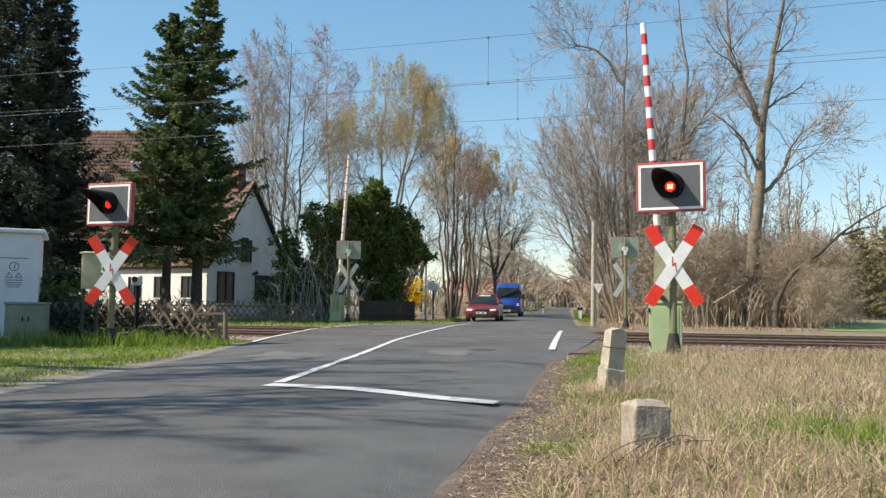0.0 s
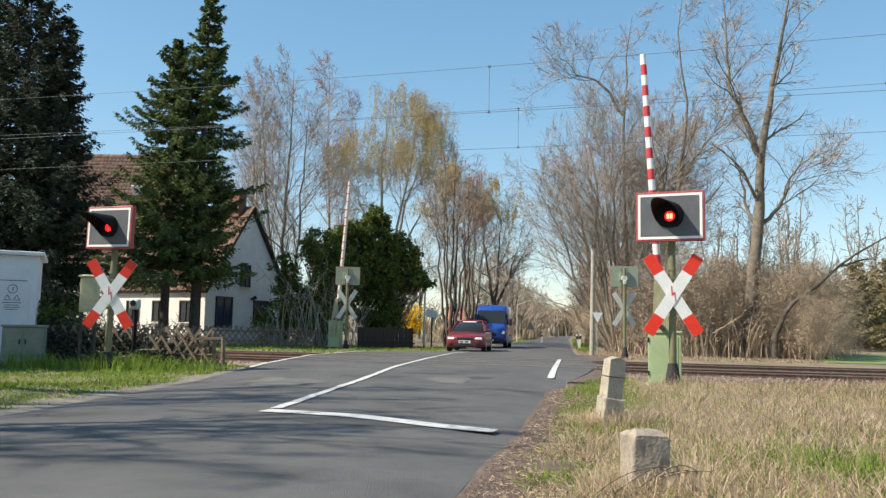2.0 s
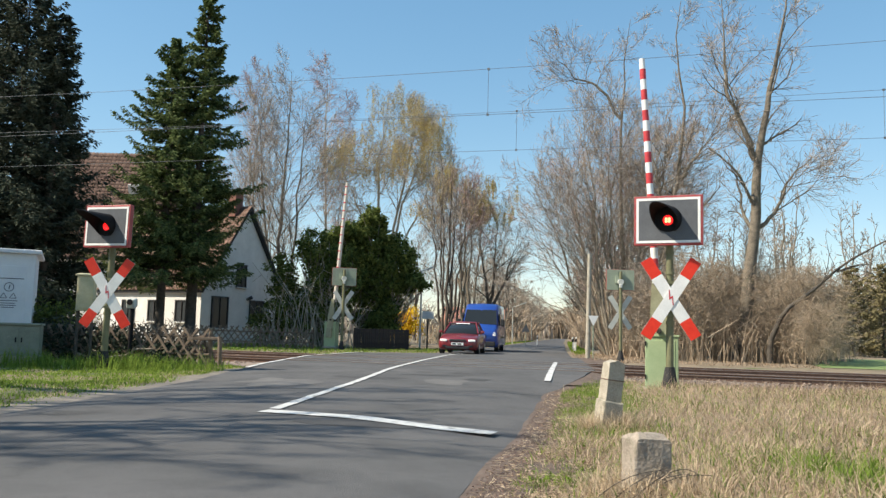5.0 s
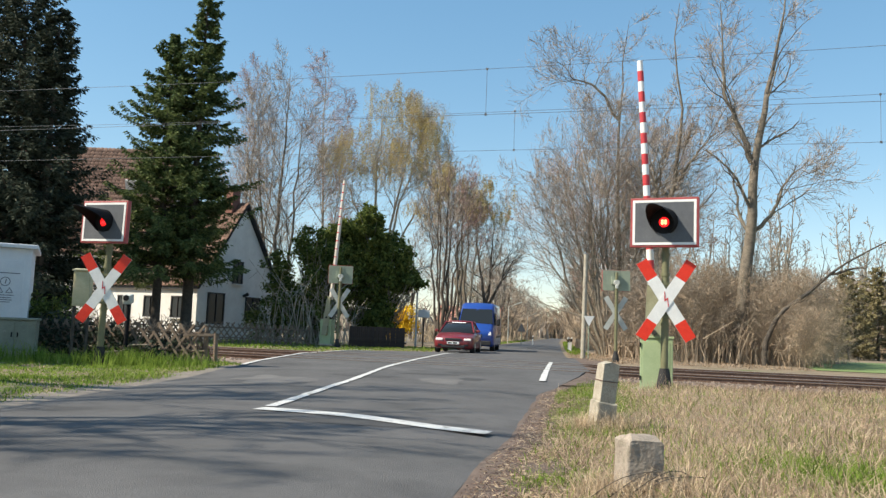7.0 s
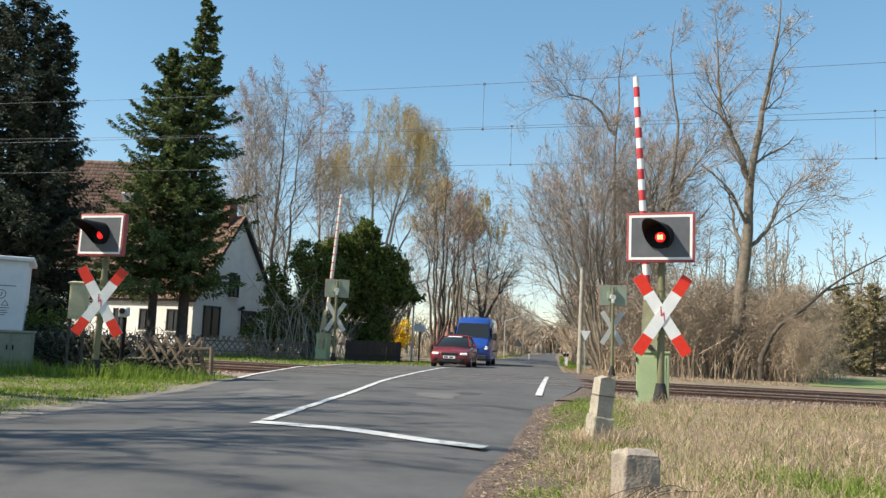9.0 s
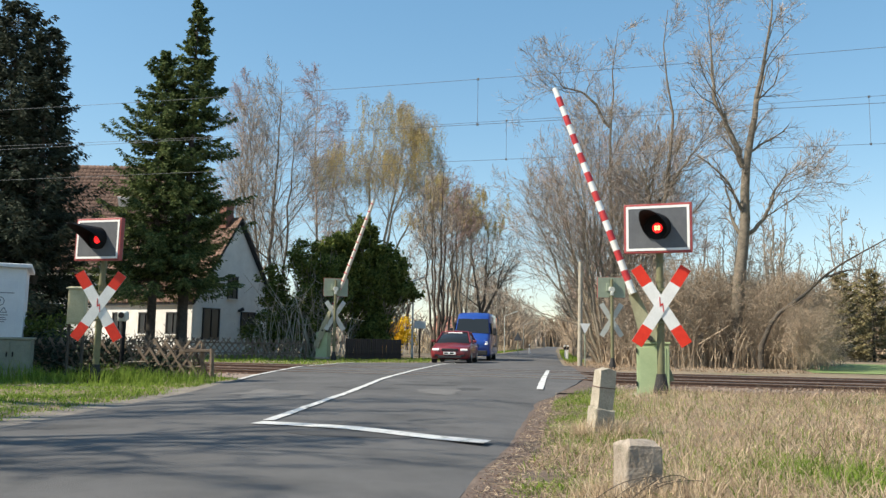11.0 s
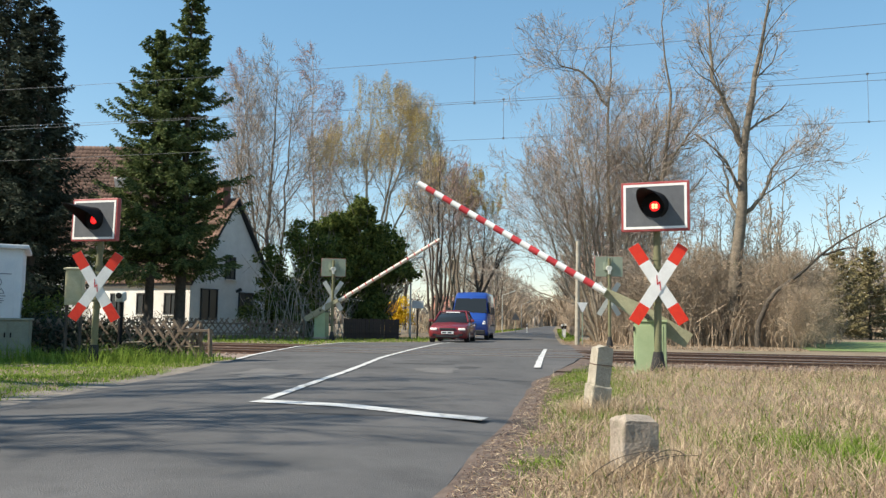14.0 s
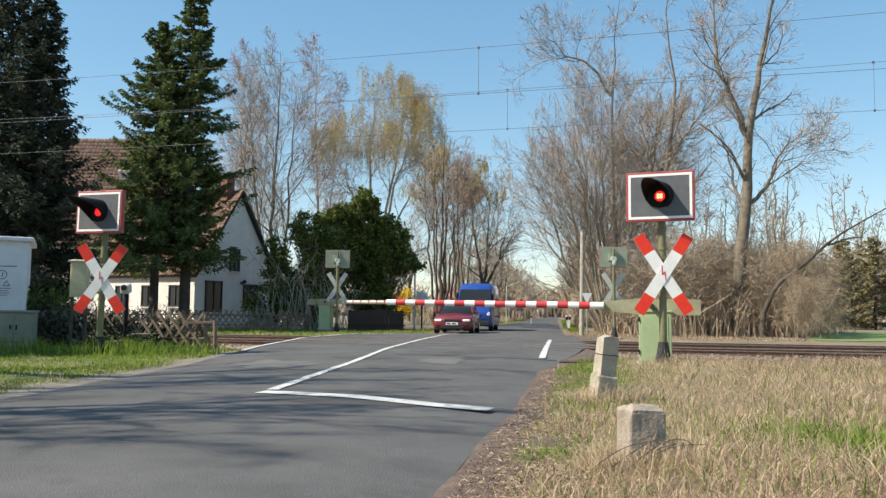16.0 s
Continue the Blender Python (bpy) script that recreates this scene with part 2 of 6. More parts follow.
def cards(at, along, half_len, half_wide, rng):
    """Diamond leaves, one at each place, pointing along the given ways with a random turn."""
    n = len(at)
    d = along / np.maximum(np.linalg.norm(along, axis=1, keepdims=True), 1e-9)
    r = rng.normal(size=(n, 3))
    w = np.cross(d, r)
    w /= np.maximum(np.linalg.norm(w, axis=1, keepdims=True), 1e-9)
    hl, hw = np.reshape(half_len, (-1, 1)), np.reshape(half_wide, (-1, 1))
    v = np.stack([at - d * hl, at + w * hw, at + d * hl, at - w * hw], 1)
    return v.reshape(-1, 3), np.arange(4 * n).reshape(-1, 4)


def thing(name, m, label, category, group="", kind=""):
    ob = new(name)
    ob.empty_display_size = 0.2
    ob.matrix_basis = m
    return tagged(ob, label, category, group, kind)


# ---- ground and road ----
TRACK_SLOPE = -0.285


def track_y(x, d0):
    return d0 + TRACK_SLOPE * x


LEFT = [(-6, -5.9), (3, -4.75), (8, -4.35), (12.5, -4.2), (17.3, -4.1), (25.7, -4.1), (31, -3.3), (34.5, -2.3), (37.5, -0.3), (43, 0.9), (60, 3.75), (95, 9.5), (400, 58.0)]
RIGHT = [(-6, -1.6), (3, -0.2), (6, 0.34), (7.3, 0.66), (13.2, 1.7), (16, 2.6), (18, 3.2), (21, 4.0), (28, 5.0), (34, 5.8), (38.7, 6.3), (60, 9.4), (95, 14.9), (400, 63.4)]
LY, LX = np.array(LEFT).T
RY, RX = np.array(RIGHT).T


def road_left(y):
    return np.interp(y, LY, LX)


def road_right(y):
    return np.interp(y, RY, RX)


def bump_at(x, y):
    return 0.05 * noise.noise((x * 0.6, y * 0.6, 0)) + 0.03 * noise.noise((x * 2.1, y * 2.1, 3))


def ground_z(x, y):
    """Turf stands a little above the road beside it and lies under it within its edges."""
    l, r = road_left(y), road_right(y)
    out = max(l - x, x - r)
    k = min(max(out / 0.5, 0), 1)
    z = -0.06 + k * 0.06
    o = (y - 21.6 - TRACK_SLOPE * x) / 1.04
    if -3.4 < o < 7.6:
        return z - 0.09
    if out > 0 and y < 60 and not (x > 13 and y > 28):
        z += k * bump_at(x, y)
        if x > r and y < 14:
            z += 0.10 * min(max((out - 0.6) / 1.5, 0), 1)
    return z


def make_ground():
    xs = np.unique(np.round(np.concatenate([np.linspace(-2500, -60, 12), np.arange(-60, -12, 3.0), np.arange(-12, 14, 0.3), np.arange(14, 62, 3.0), np.linspace(62, 2500, 12)]), 3))
    ys = np.unique(np.round(np.concatenate([np.linspace(-600, -10, 8), np.arange(-10, 24, 0.3), np.arange(24, 100, 3.0), np.linspace(100, 4000, 16)]), 3))
    v = [(x, y, ground_z(x, y)) for y in ys for x in xs]
    w = len(xs)
    f = [(j * w + i, j * w + i + 1, (j + 1) * w + i + 1, (j + 1) * w + i) for j in range(len(ys) - 1) for i in range(w - 1)]
    ob = rapid("ground", v, f, SOIL)
    ob.data.shade_smooth()
    tagged(ob, "flat rough turf and dry soil verge", "ground", kind="structure")


make_ground()


def swell(y):
    """The road rises a little to lie flush with the rails."""
    return 0.085 * max(0.0, min(1.0, (y - 14.0) / 5.0, (37.0 - y) / 5.0))


def road_z(x, y):
    l, r = road_left(y), road_right(y)
    u = min(max((x - l) / (r - l), 0), 1)
    h = swell(y)
    return 0.008 + h + (0.045 - 0.5 * h) * math.sin(math.pi * u)


def make_road():
    ys = np.unique(np.concatenate([np.arange(-6, 60, 0.5), np.arange(60, 401, 10)]))
    rng = np.random.default_rng(4)
    v, f = [], []
    cols = 9
    for j, y in enumerate(ys):
        l, r = road_left(y) + rng.normal() * 0.01, road_right(y) + rng.normal() * 0.012
        for i in range(cols):
            u = i / (cols - 1)
            x = l + (r - l) * u
            v.append((x, y, road_z(x, y) - (0.03 - 0.3 * swell(y) if i in (0, cols - 1) else 0)))
    for j in range(len(ys) - 1):
        for i in range(cols - 1):
            f.append((j * cols + i, j * cols + i + 1, (j + 1) * cols + i + 1, (j + 1) * cols + i))
    for i, side in ((0, 1), (cols - 1, -1)):  # the slab's sides
        k = len(v)
        for j in range(len(ys)):
            x, y, z = v[j * cols + i]
            v += [(x, y, z), (x, y, -0.16)]
        for j in range(len(ys) - 1):
            q = (k + 2 * j, k + 2 * j + 1, k + 2 * j + 3, k + 2 * j + 2)
            f.append(q[::side])
    ob = rapid("road", v, f, ASPHALT)
    ob.data.shade_smooth()
    tagged(ob, "weathered grey asphalt country road over the tracks", "road", kind="structure")
    return ob


road = make_road()


def painted_line(points, width, name="road_marking", label="worn white road marking line"):
    """A strip of paint that follows the road's surface."""
    v, f = [], []
    pts = []
    for (x0, y0), (x1, y1) in zip(points, points[1:]):
        k = max(2, int(math.hypot(x1 - x0, y1 - y0) / 0.35))
        pts += [(x0 + (x1 - x0) * i / k, y0 + (y1 - y0) * i / k) for i in range(k)]
    pts.append(points[-1])
    rng = random.Random(len(points) * 7 + int(width * 100))
    for i, (x, y) in enumerate(pts):
        a, b = pts[max(i - 1, 0)], pts[min(i + 1, len(pts) - 1)]
        d = Vector((b[0] - a[0], b[1] - a[1])).normalized()
        for s in (-1, 1):
            k = s * (width / 2 + rng.uniform(-0.012, 0.012))
            px, py = x - d.y * k, y + d.x * k
            v.append((px, py, road_z(px, py) + 0.011))
    for i in range(len(pts) - 1):
        f.append((2 * i, 2 * i + 2, 2 * i + 3, 2 * i + 1))
    ob = rapid(name, v, f, MARKING)
    return tagged(ob, label, "road marking", kind="structure")


painted_line([(-1.80, 8.5), (-0.8, 8.2), (0.05, 7.62), (0.5, 7.46)], 0.27)
painted_line([(-1.72, 8.75), (-1.5, 12.02), (-1.04, 18.34), (-0.4, 24.5), (0.36, 30.65), (1.2, 35.5)], 0.115)
painted_line([(2.1, 15.8), (2.78, 20.0), (3.75, 26.0)], 0.125)
painted_line([(-4.0, 17.4), (-4.05, 25.7), (-3.2, 31.0), (-2.3, 34.3)], 0.11)


PATCH_DARK = surface("dark_tar_and_shade", (0.035, 0.034, 0.034), (0.075, 0.072, 0.07), 3, 0.75, 0, 0.6, 90)
PATCH_PALE = surface("pale_worn_asphalt", (0.1, 0.097, 0.094), (0.16, 0.154, 0.148), 3, 0.9, 0, 0.7, 90)


def blotch(x, y, rx, ry, mat, name, label, seed):
    """A flat uneven repair, worn spot or patch of painted shade on the road."""
    v = [(x, y, road_z(x, y) + 0.004)]
    n = 28
    for i in range(n):
        a = 2 * math.pi * i / n
        k = 0.75 + 0.4 * noise.noise((math.cos(a) * 1.6 + seed, math.sin(a) * 1.6, seed))
        px, py = x + rx * k * math.cos(a), y + ry * k * math.sin(a)
        v.append((px, py, road_z(px, py) + 0.003))
    ob = rapid(name, v, [(0, 1 + i, 1 + (i + 1) % n) for i in range(n)], mat)
    tagged(ob, label, "road patch", kind="structure")


blotch(0.15, 14.6, 0.55, 0.9, PATCH_PALE, "worn_spot", "pale rough worn spot in the asphalt", 3.1)
blotch(0.75, 15.4, 0.3, 0.5, PATCH_DARK, "tar_or_shade_patch", "dark tar patch in the asphalt", 5.7)
blotch(-0.1, 16.4, 0.8, 0.25, PATCH_DARK, "tar_or_shade_patch", "dark tar seam across the lane", 8.2)
# tree shade by the stop line, painted on as a dark blotch
blotch(-0.75, 7.75, 0.7, 0.35, PATCH_DARK, "tar_or_shade_patch", "tree shade painted dark beside the stop line", 1.3)
blotch(-2.6, 13.5, 0.9, 1.4, PATCH_PALE, "worn_spot", "pale worn wheel path in the asphalt", 6.6)


# ---- railway ----
def along_track(x, d0, off=0.0):
    """A point of the line that lies off metres beyond the track's axis."""
    k = math.sqrt(1 + TRACK_SLOPE ** 2)
    return Vector((x - off * TRACK_SLOPE / k, track_y(x, d0) + off / k, 0))


TRACK_TURN = math.degrees(math.atan(TRACK_SLOPE))


def on_road(x, y, margin=0.0):
    return road_left(y) - margin < x < road_right(y) + margin


def make_track(d0, lift):
    base = thing("railway_track", pose(0, d0, lift, 0, 0, TRACK_TURN), "rusty railway track on brown ballast crossing the road", "railway track", "railway tracks", "structure")
    for off in (-0.7525, 0.7525):
        bm = mk()
        prof = [(-0.07, -0.15), (0.07, -0.15), (0.07, -0.13), (0.012, -0.12), (0.012, -0.03), (0.036, -0.02), (0.036, 0.0), (-0.036, 0.0), (-0.036, -0.02), (-0.012, -0.03), (-0.012, -0.12), (-0.07, -0.13)]
        a = [bm.verts.new((-70, off + x, z)) for x, z in prof]
        b = [bm.verts.new((70, off + x, z)) for x, z in prof]
        for i in range(len(prof)):
            j = (i + 1) % len(prof)
            f = bm.faces.new((a[i], a[j], b[j], b[i]))
        bmesh.ops.recalc_face_normals(bm, faces=bm.faces)
        rail = part("rail", bm, STEEL_RUST, base, "rust-brown steel rail with a worn head")
        bm = mk()
        box(bm, (0, off, 0.003), (140, 0.05, 0.006))
        part("running_surface", bm, STEEL_BRIGHT, rail, "worn bright rail head")
    bm = mk()
    box(bm, (0, 0, 0), (0.24, 2.5, 0.14), bevel=0.012)
    first = part("sleeper", bm, TIMBER, base)
    k = 0
    for i in range(-60, 61):
        x = i * 0.62
        p = base.matrix_basis @ Vector((x, 0, 0))
        if on_road(p.x, p.y, 0.8):
            continue
        ob = first if k == 0 else bpy.data.objects.new("sleeper", first.data)
        if k:
            scene.collection.objects.link(ob)
            ob.parent = base
        ob.matrix_basis = pose(x, 0, -0.215, 0, 0, random.uniform(-1, 1))
        k += 1


def make_ballast():
    rng = np.random.default_rng(8)
    v, f = [], []
    for x0, x1 in ((-70, -3.9), (3.2, 75)):
        n = 40
        xs = np.linspace(x0, x1, n)
        k0 = len(v)
        for x in xs:
            for off, z in ((-3.3, -0.1), (-2.2, -0.02), (0, -0.01), (2, -0.03), (4, -0.01), (6.3, -0.02), (7.4, -0.1)):
                p = along_track(x, TRACK_A, off)
                v.append((p.x, p.y, z + rng.normal() * 0.008))
        for i in range(n - 1):
            for j in range(6):
                a = k0 + i * 7 + j
                f.append((a, a + 7, a + 8, a + 1))
    ob = rapid("ballast_bed", v, f, BALLAST)
    tagged(ob, "brown stained ballast bed under the tracks", "ballast", kind="structure")
    # loose stones on top
    n = 9000
    x = np.where(rng.random(n) < 0.45, rng.uniform(-24, -4.6, n), rng.uniform(3.9, 26, n))
    off = rng.uniform(-3.0, 7.0, n)
    k = math.sqrt(1 + TRACK_SLOPE ** 2)
    c = np.stack([x - off * TRACK_SLOPE / k, TRACK_A + TRACK_SLOPE * x + off / k, np.full(n, -0.005)], 1)
    r = rng.uniform(0.025, 0.055, n)
    octa = np.array([(1, 0, 0), (0, 1, 0), (-1, 0, 0), (0, -1, 0), (0, 0, 0.8), (0, 0, -0.8)], float)
    tri = np.array([(0, 1, 4), (1, 2, 4), (2, 3, 4), (3, 0, 4), (1, 0, 5), (2, 1, 5), (3, 2, 5), (0, 3, 5)])
    vv = c[:, None] + octa[None] * r[:, None, None] * rng.uniform(0.7, 1.3, (n, 6, 1))
    ff = tri[None] + (np.arange(n) * 6)[:, None, None]
    keep = np.array([not on_road(a, b, 0.15) for a, b in c[:, :2]])
    ff = ff[keep]
    ob = rapid("ballast_stones", vv.reshape(-1, 3), ff.reshape(-1, 3), BALLAST)
    tagged(ob, "loose brown ballast stones between the sleepers", "ballast", kind="stuff")


TRACK_A, TRACK_B = 21.6, 26.0
make_track(TRACK_A, 0.102)
make_track(TRACK_B, 0.102)
make_ballast()


# ---- contact lines ----
def make_catenary(d0, z_contact, z_carrier_low, first_dropper, label):
    base = thing("contact_line", pose(0, d0, 0, 0, 0, TRACK_TURN), label, "overhead wire", "overhead lines")
    xs = np.linspace(-46, 46, 47)

    def carrier(x):
        return z_carrier_low + 0.00055 * (x + 4) ** 2
    segs = [(a, 0, z_contact, b, 0, z_contact, 0.0065, 0.0065) for a, b in zip(xs, xs[1:])]
    rapid("contact_wire", *tubes(segs, 5), WIRE, base)
    segs = [(a, 0, carrier(a), b, 0, carrier(b), 0.006, 0.006) for a, b in zip(xs, xs[1:])]
    rapid("carrier_wire", *tubes(segs, 5), WIRE, base)
    for i in range(-4, 5):
        x = first_dropper + i * 10.5
        bm = mk()
        rod(bm, (x, 0, z_contact), (x, 0, carrier(x)), 0.006, n=5)
        for z in (z_contact, carrier(x)):
            box(bm, (x, 0, z), (0.06, 0.03, 0.06))
        part("dropper", bm, WIRE, base)


make_catenary(TRACK_A, 6.72, 7.95, 1.2, "dark overhead contact line with droppers above the track")
make_catenary(TRACK_B, 6.72, 7.95, 2.4, "dark overhead contact line above the farther track")


# ---- signals ----
def arrow_mark(bm, y):
    """The bolt of the electrified line, as a thin solid."""
    prism(bm, [(-0.035, 0.13), (-0.02, 0.13), (-0.01, 0.0), (0.03, 0.03), (0.045, -0.13), (0.03, -0.13), (0.018, -0.01), (-0.028, -0.04)], y, y - 0.004)


def make_signal(m, label, facing=0.0, cross_turn=0.0, group="crossing signals", drop=0.0, hood_turn=-12.0, hood=0.56, core=None):
    """A warning light panel above a St Andrew's cross; faces -y. Its foot stands drop below its origin."""
    base = thing("crossing_signal", m, label, "railway signal", group)
    bm = mk()
    rod(bm, (0, 0, 0.25 - drop), (0, 0, 3.25), 0.066, 0.06, 16)
    for z in (1.15, 2.0, 2.35):
        rod(bm, (0, 0, z), (0, 0, z + 0.05), 0.078, 0.078, 16)
    part("post", bm, POST_GREEN, base, smooth=False)
    bm = mk()
    rod(bm, (0, 0, -0.1 - drop), (0, 0, 0.16 - drop), 0.15, 0.135, 14)
    rod(bm, (0, 0, 0.16 - drop), (0, 0, 0.42 - drop), 0.125, 0.078, 14)
    part("foot", bm, TAR, base, "black tarred cast foot")
    turn = pose(0, 0, 0, 0, 0, facing)
    core = core or LENS_CORE
    # panel
    W, H = 1.15, 0.86
    bm = mk()
    box(bm, (0, -0.16, 2.915), (W, 0.1, H), bevel=0.012)
    panel = part("light_panel", bm, RED_EDGE, base, "slate-grey light panel with white and red border")
    panel.matrix_basis = turn
    bm = mk()
    w, h, b = W - 0.08, H - 0.08, 0.042
    for c, s in (((0, h / 2 - b / 2), (w, b)), ((0, -h / 2 + b / 2), (w, b)), ((-w / 2 + b / 2, 0), (b, h - 2 * b)), ((w / 2 - b / 2, 0), (b, h - 2 * b))):
        box(bm, (c[0], -0.2135, 2.915 + c[1]), (s[0], 0.012, s[1]))
    part("border", bm, WHITE, panel, "white reflective border")
    bm = mk()
    box(bm, (0, -0.211, 2.915), (w - 2 * b, 0.01, h - 2 * b))
    part("face", bm, PANEL_GREY, panel, "slate-grey panel face")
    # hood: open half tube that juts out over the lens
    bm = mk()
    rows = []
    n = 22
    for k in range(n + 1):
        a = radians(-62 + (304) * k / n)
        reach = 0.06 + hood * (0.5 + 0.5 * math.sin(a)) ** 2.2
        rows.append([Vector((0.235 * math.cos(a), -0.213, 2.93 + 0.235 * math.sin(a))),
                     Vector((0.225 * math.cos(a), -0.213 - reach, 2.93 + 0.225 * math.sin(a))),
                     Vector((0.212 * math.cos(a), -0.213 - reach, 2.93 + 0.212 * math.sin(a))),
                     Vector((0.22 * math.cos(a), -0.213, 2.93 + 0.22 * math.sin(a)))])
    vs = [[bm.verts.new(p) for p in r] for r in rows]
    for r, s in zip(vs, vs[1:]):
        for i in range(3):
            bm.faces.new((r[i], s[i], s[i + 1], r[i + 1]))
    bmesh.ops.recalc_face_normals(bm, faces=bm.faces)
    swing = Matrix.Translation((0, -0.213, 0)) @ pose(0, 0, 0, 0, 0, hood_turn) @ Matrix.Translation((0, 0.213, 0))
    bmesh.ops.transform(bm, matrix=swing, verts=[v for v in bm.verts if v.co.y < -0.22])
    part("hood", bm, BLACK, panel, "black lens hood")
    bm = mk()
    rod(bm, (0, -0.205, 2.93), (0, -0.222, 2.93), 0.218, 0.218, 24)
    part("lens_housing", bm, BLACK, panel)
    bm = mk()
    rod(bm, (0, -0.222, 2.915), (0, -0.236, 2.915), 0.088, 0.07, 20)
    lens = part("lens", bm, LENS, panel, "lit red signal lens")
    bm = mk()
    for x in (-0.026, 0.026):
        for z in (-0.02, 0.02):
            rod(bm, (x, -0.2365, 2.915 + z), (x, -0.2385, 2.915 + z), 0.026, 0.02, 10)
    part("facets", bm, core, lens)
    bm = mk()
    box(bm, (0, -0.075, 2.915), (0.42, 0.07, 0.32), bevel=0.01)
    box(bm, (0, -0.06, 2.6), (0.2, 0.16, 0.04))
    part("bracket", bm, GREY_GREEN, panel)
    bm = mk()
    rod(bm, (0, -0.04, 2.83), (0, 0.06, 2.83), 0.13, 0.11, 16)
    box(bm, (0, 0.02, 2.66), (0.12, 0.14, 0.16), bevel=0.02)
    part("lamp_case", bm, BACK_WHITE, panel, "pale round back of the lamp")
    bm = mk()
    box(bm, (0, -0.106, 2.915), (W - 0.02, 0.006, H - 0.02))
    for x in (-0.12, 0.12):
        box(bm, (x, -0.1, 2.915), (0.02, 0.02, H - 0.06))
    part("back_sheet", bm, GREY_GREEN, panel, "grey-green painted back sheet")
    # cross
    arm = 1.56
    cross = None
    for s in (-1, 1):
        bm = mk()
        box(bm, (0, -0.112 - 0.006 * (s + 1), 1.58), (0.2, 0.012, arm * 0.56), pose(0, 0, 0, 0, s * 32.5, 0))
        board = part("cross_board", bm, WHITE, base, "white cross board with red ends")
        board.matrix_basis = pose(0, 0, 0, 0, 0, cross_turn)
        cross = cross or board
    for s in (-1, 1):
        for e in (-1, 1):
            bm = mk()
            box(bm, (0, 0, e * arm * 0.39), (0.2, 0.012, arm * 0.22))
            ob = part("red_end", bm, RED, cross)
            ob.matrix_basis = pose(0, -0.112 - 0.006 * (s + 1), 1.58, 0, s * 32.5, 0)
            bm = mk()
            box(bm, (0, 0, e * arm * 0.2515), (0.206, 0.006, arm * 0.5))
            ob = part("board_back", bm, BACK_WHITE, cross, "bare weathered metal board back")
            ob.matrix_basis = pose(0, -0.1 - 0.006 * (s + 1) + 0.001, 1.58, 0, s * 32.5, 0)
    bm = mk()
    arrow_mark(bm, -0.1305)
    ob = part("bolt_sign", bm, RED_BAND, cross, "dark red lightning bolt arrow")
    ob.location.z = 1.6
    for z in (1.3, 1.86):
        bm = mk()
        box(bm, (0, -0.085, z), (0.18, 0.03, 0.05))
        part("clamp", bm, POST_GREEN, base)
    return base


signal_near = make_signal(pose(3.95, 14.05, 0.02, 0, 0.0, 0), "olive post with lit red lamp and red-white cross in grass", -24, -8)
signal_left = make_signal(pose(-6.7, 16.6, -0.06, 0, 0.8, 0), "olive post with hooded red lamp and cross beside lattice fence", -22, 4, hood_turn=-4, hood=0.7, core=LENS)
signal_far_right = make_signal(pose(7.45, 33.4, 0.38, 0, 0, 180), "grey-green back of a crossing signal beyond the tracks", -4, drop=0.38)
signal_far_left = make_signal(pose(-4.45, 38.6, 0.52, 0, 0, 186), "grey-green back of a crossing signal beside a barrier", 0, drop=0.52)


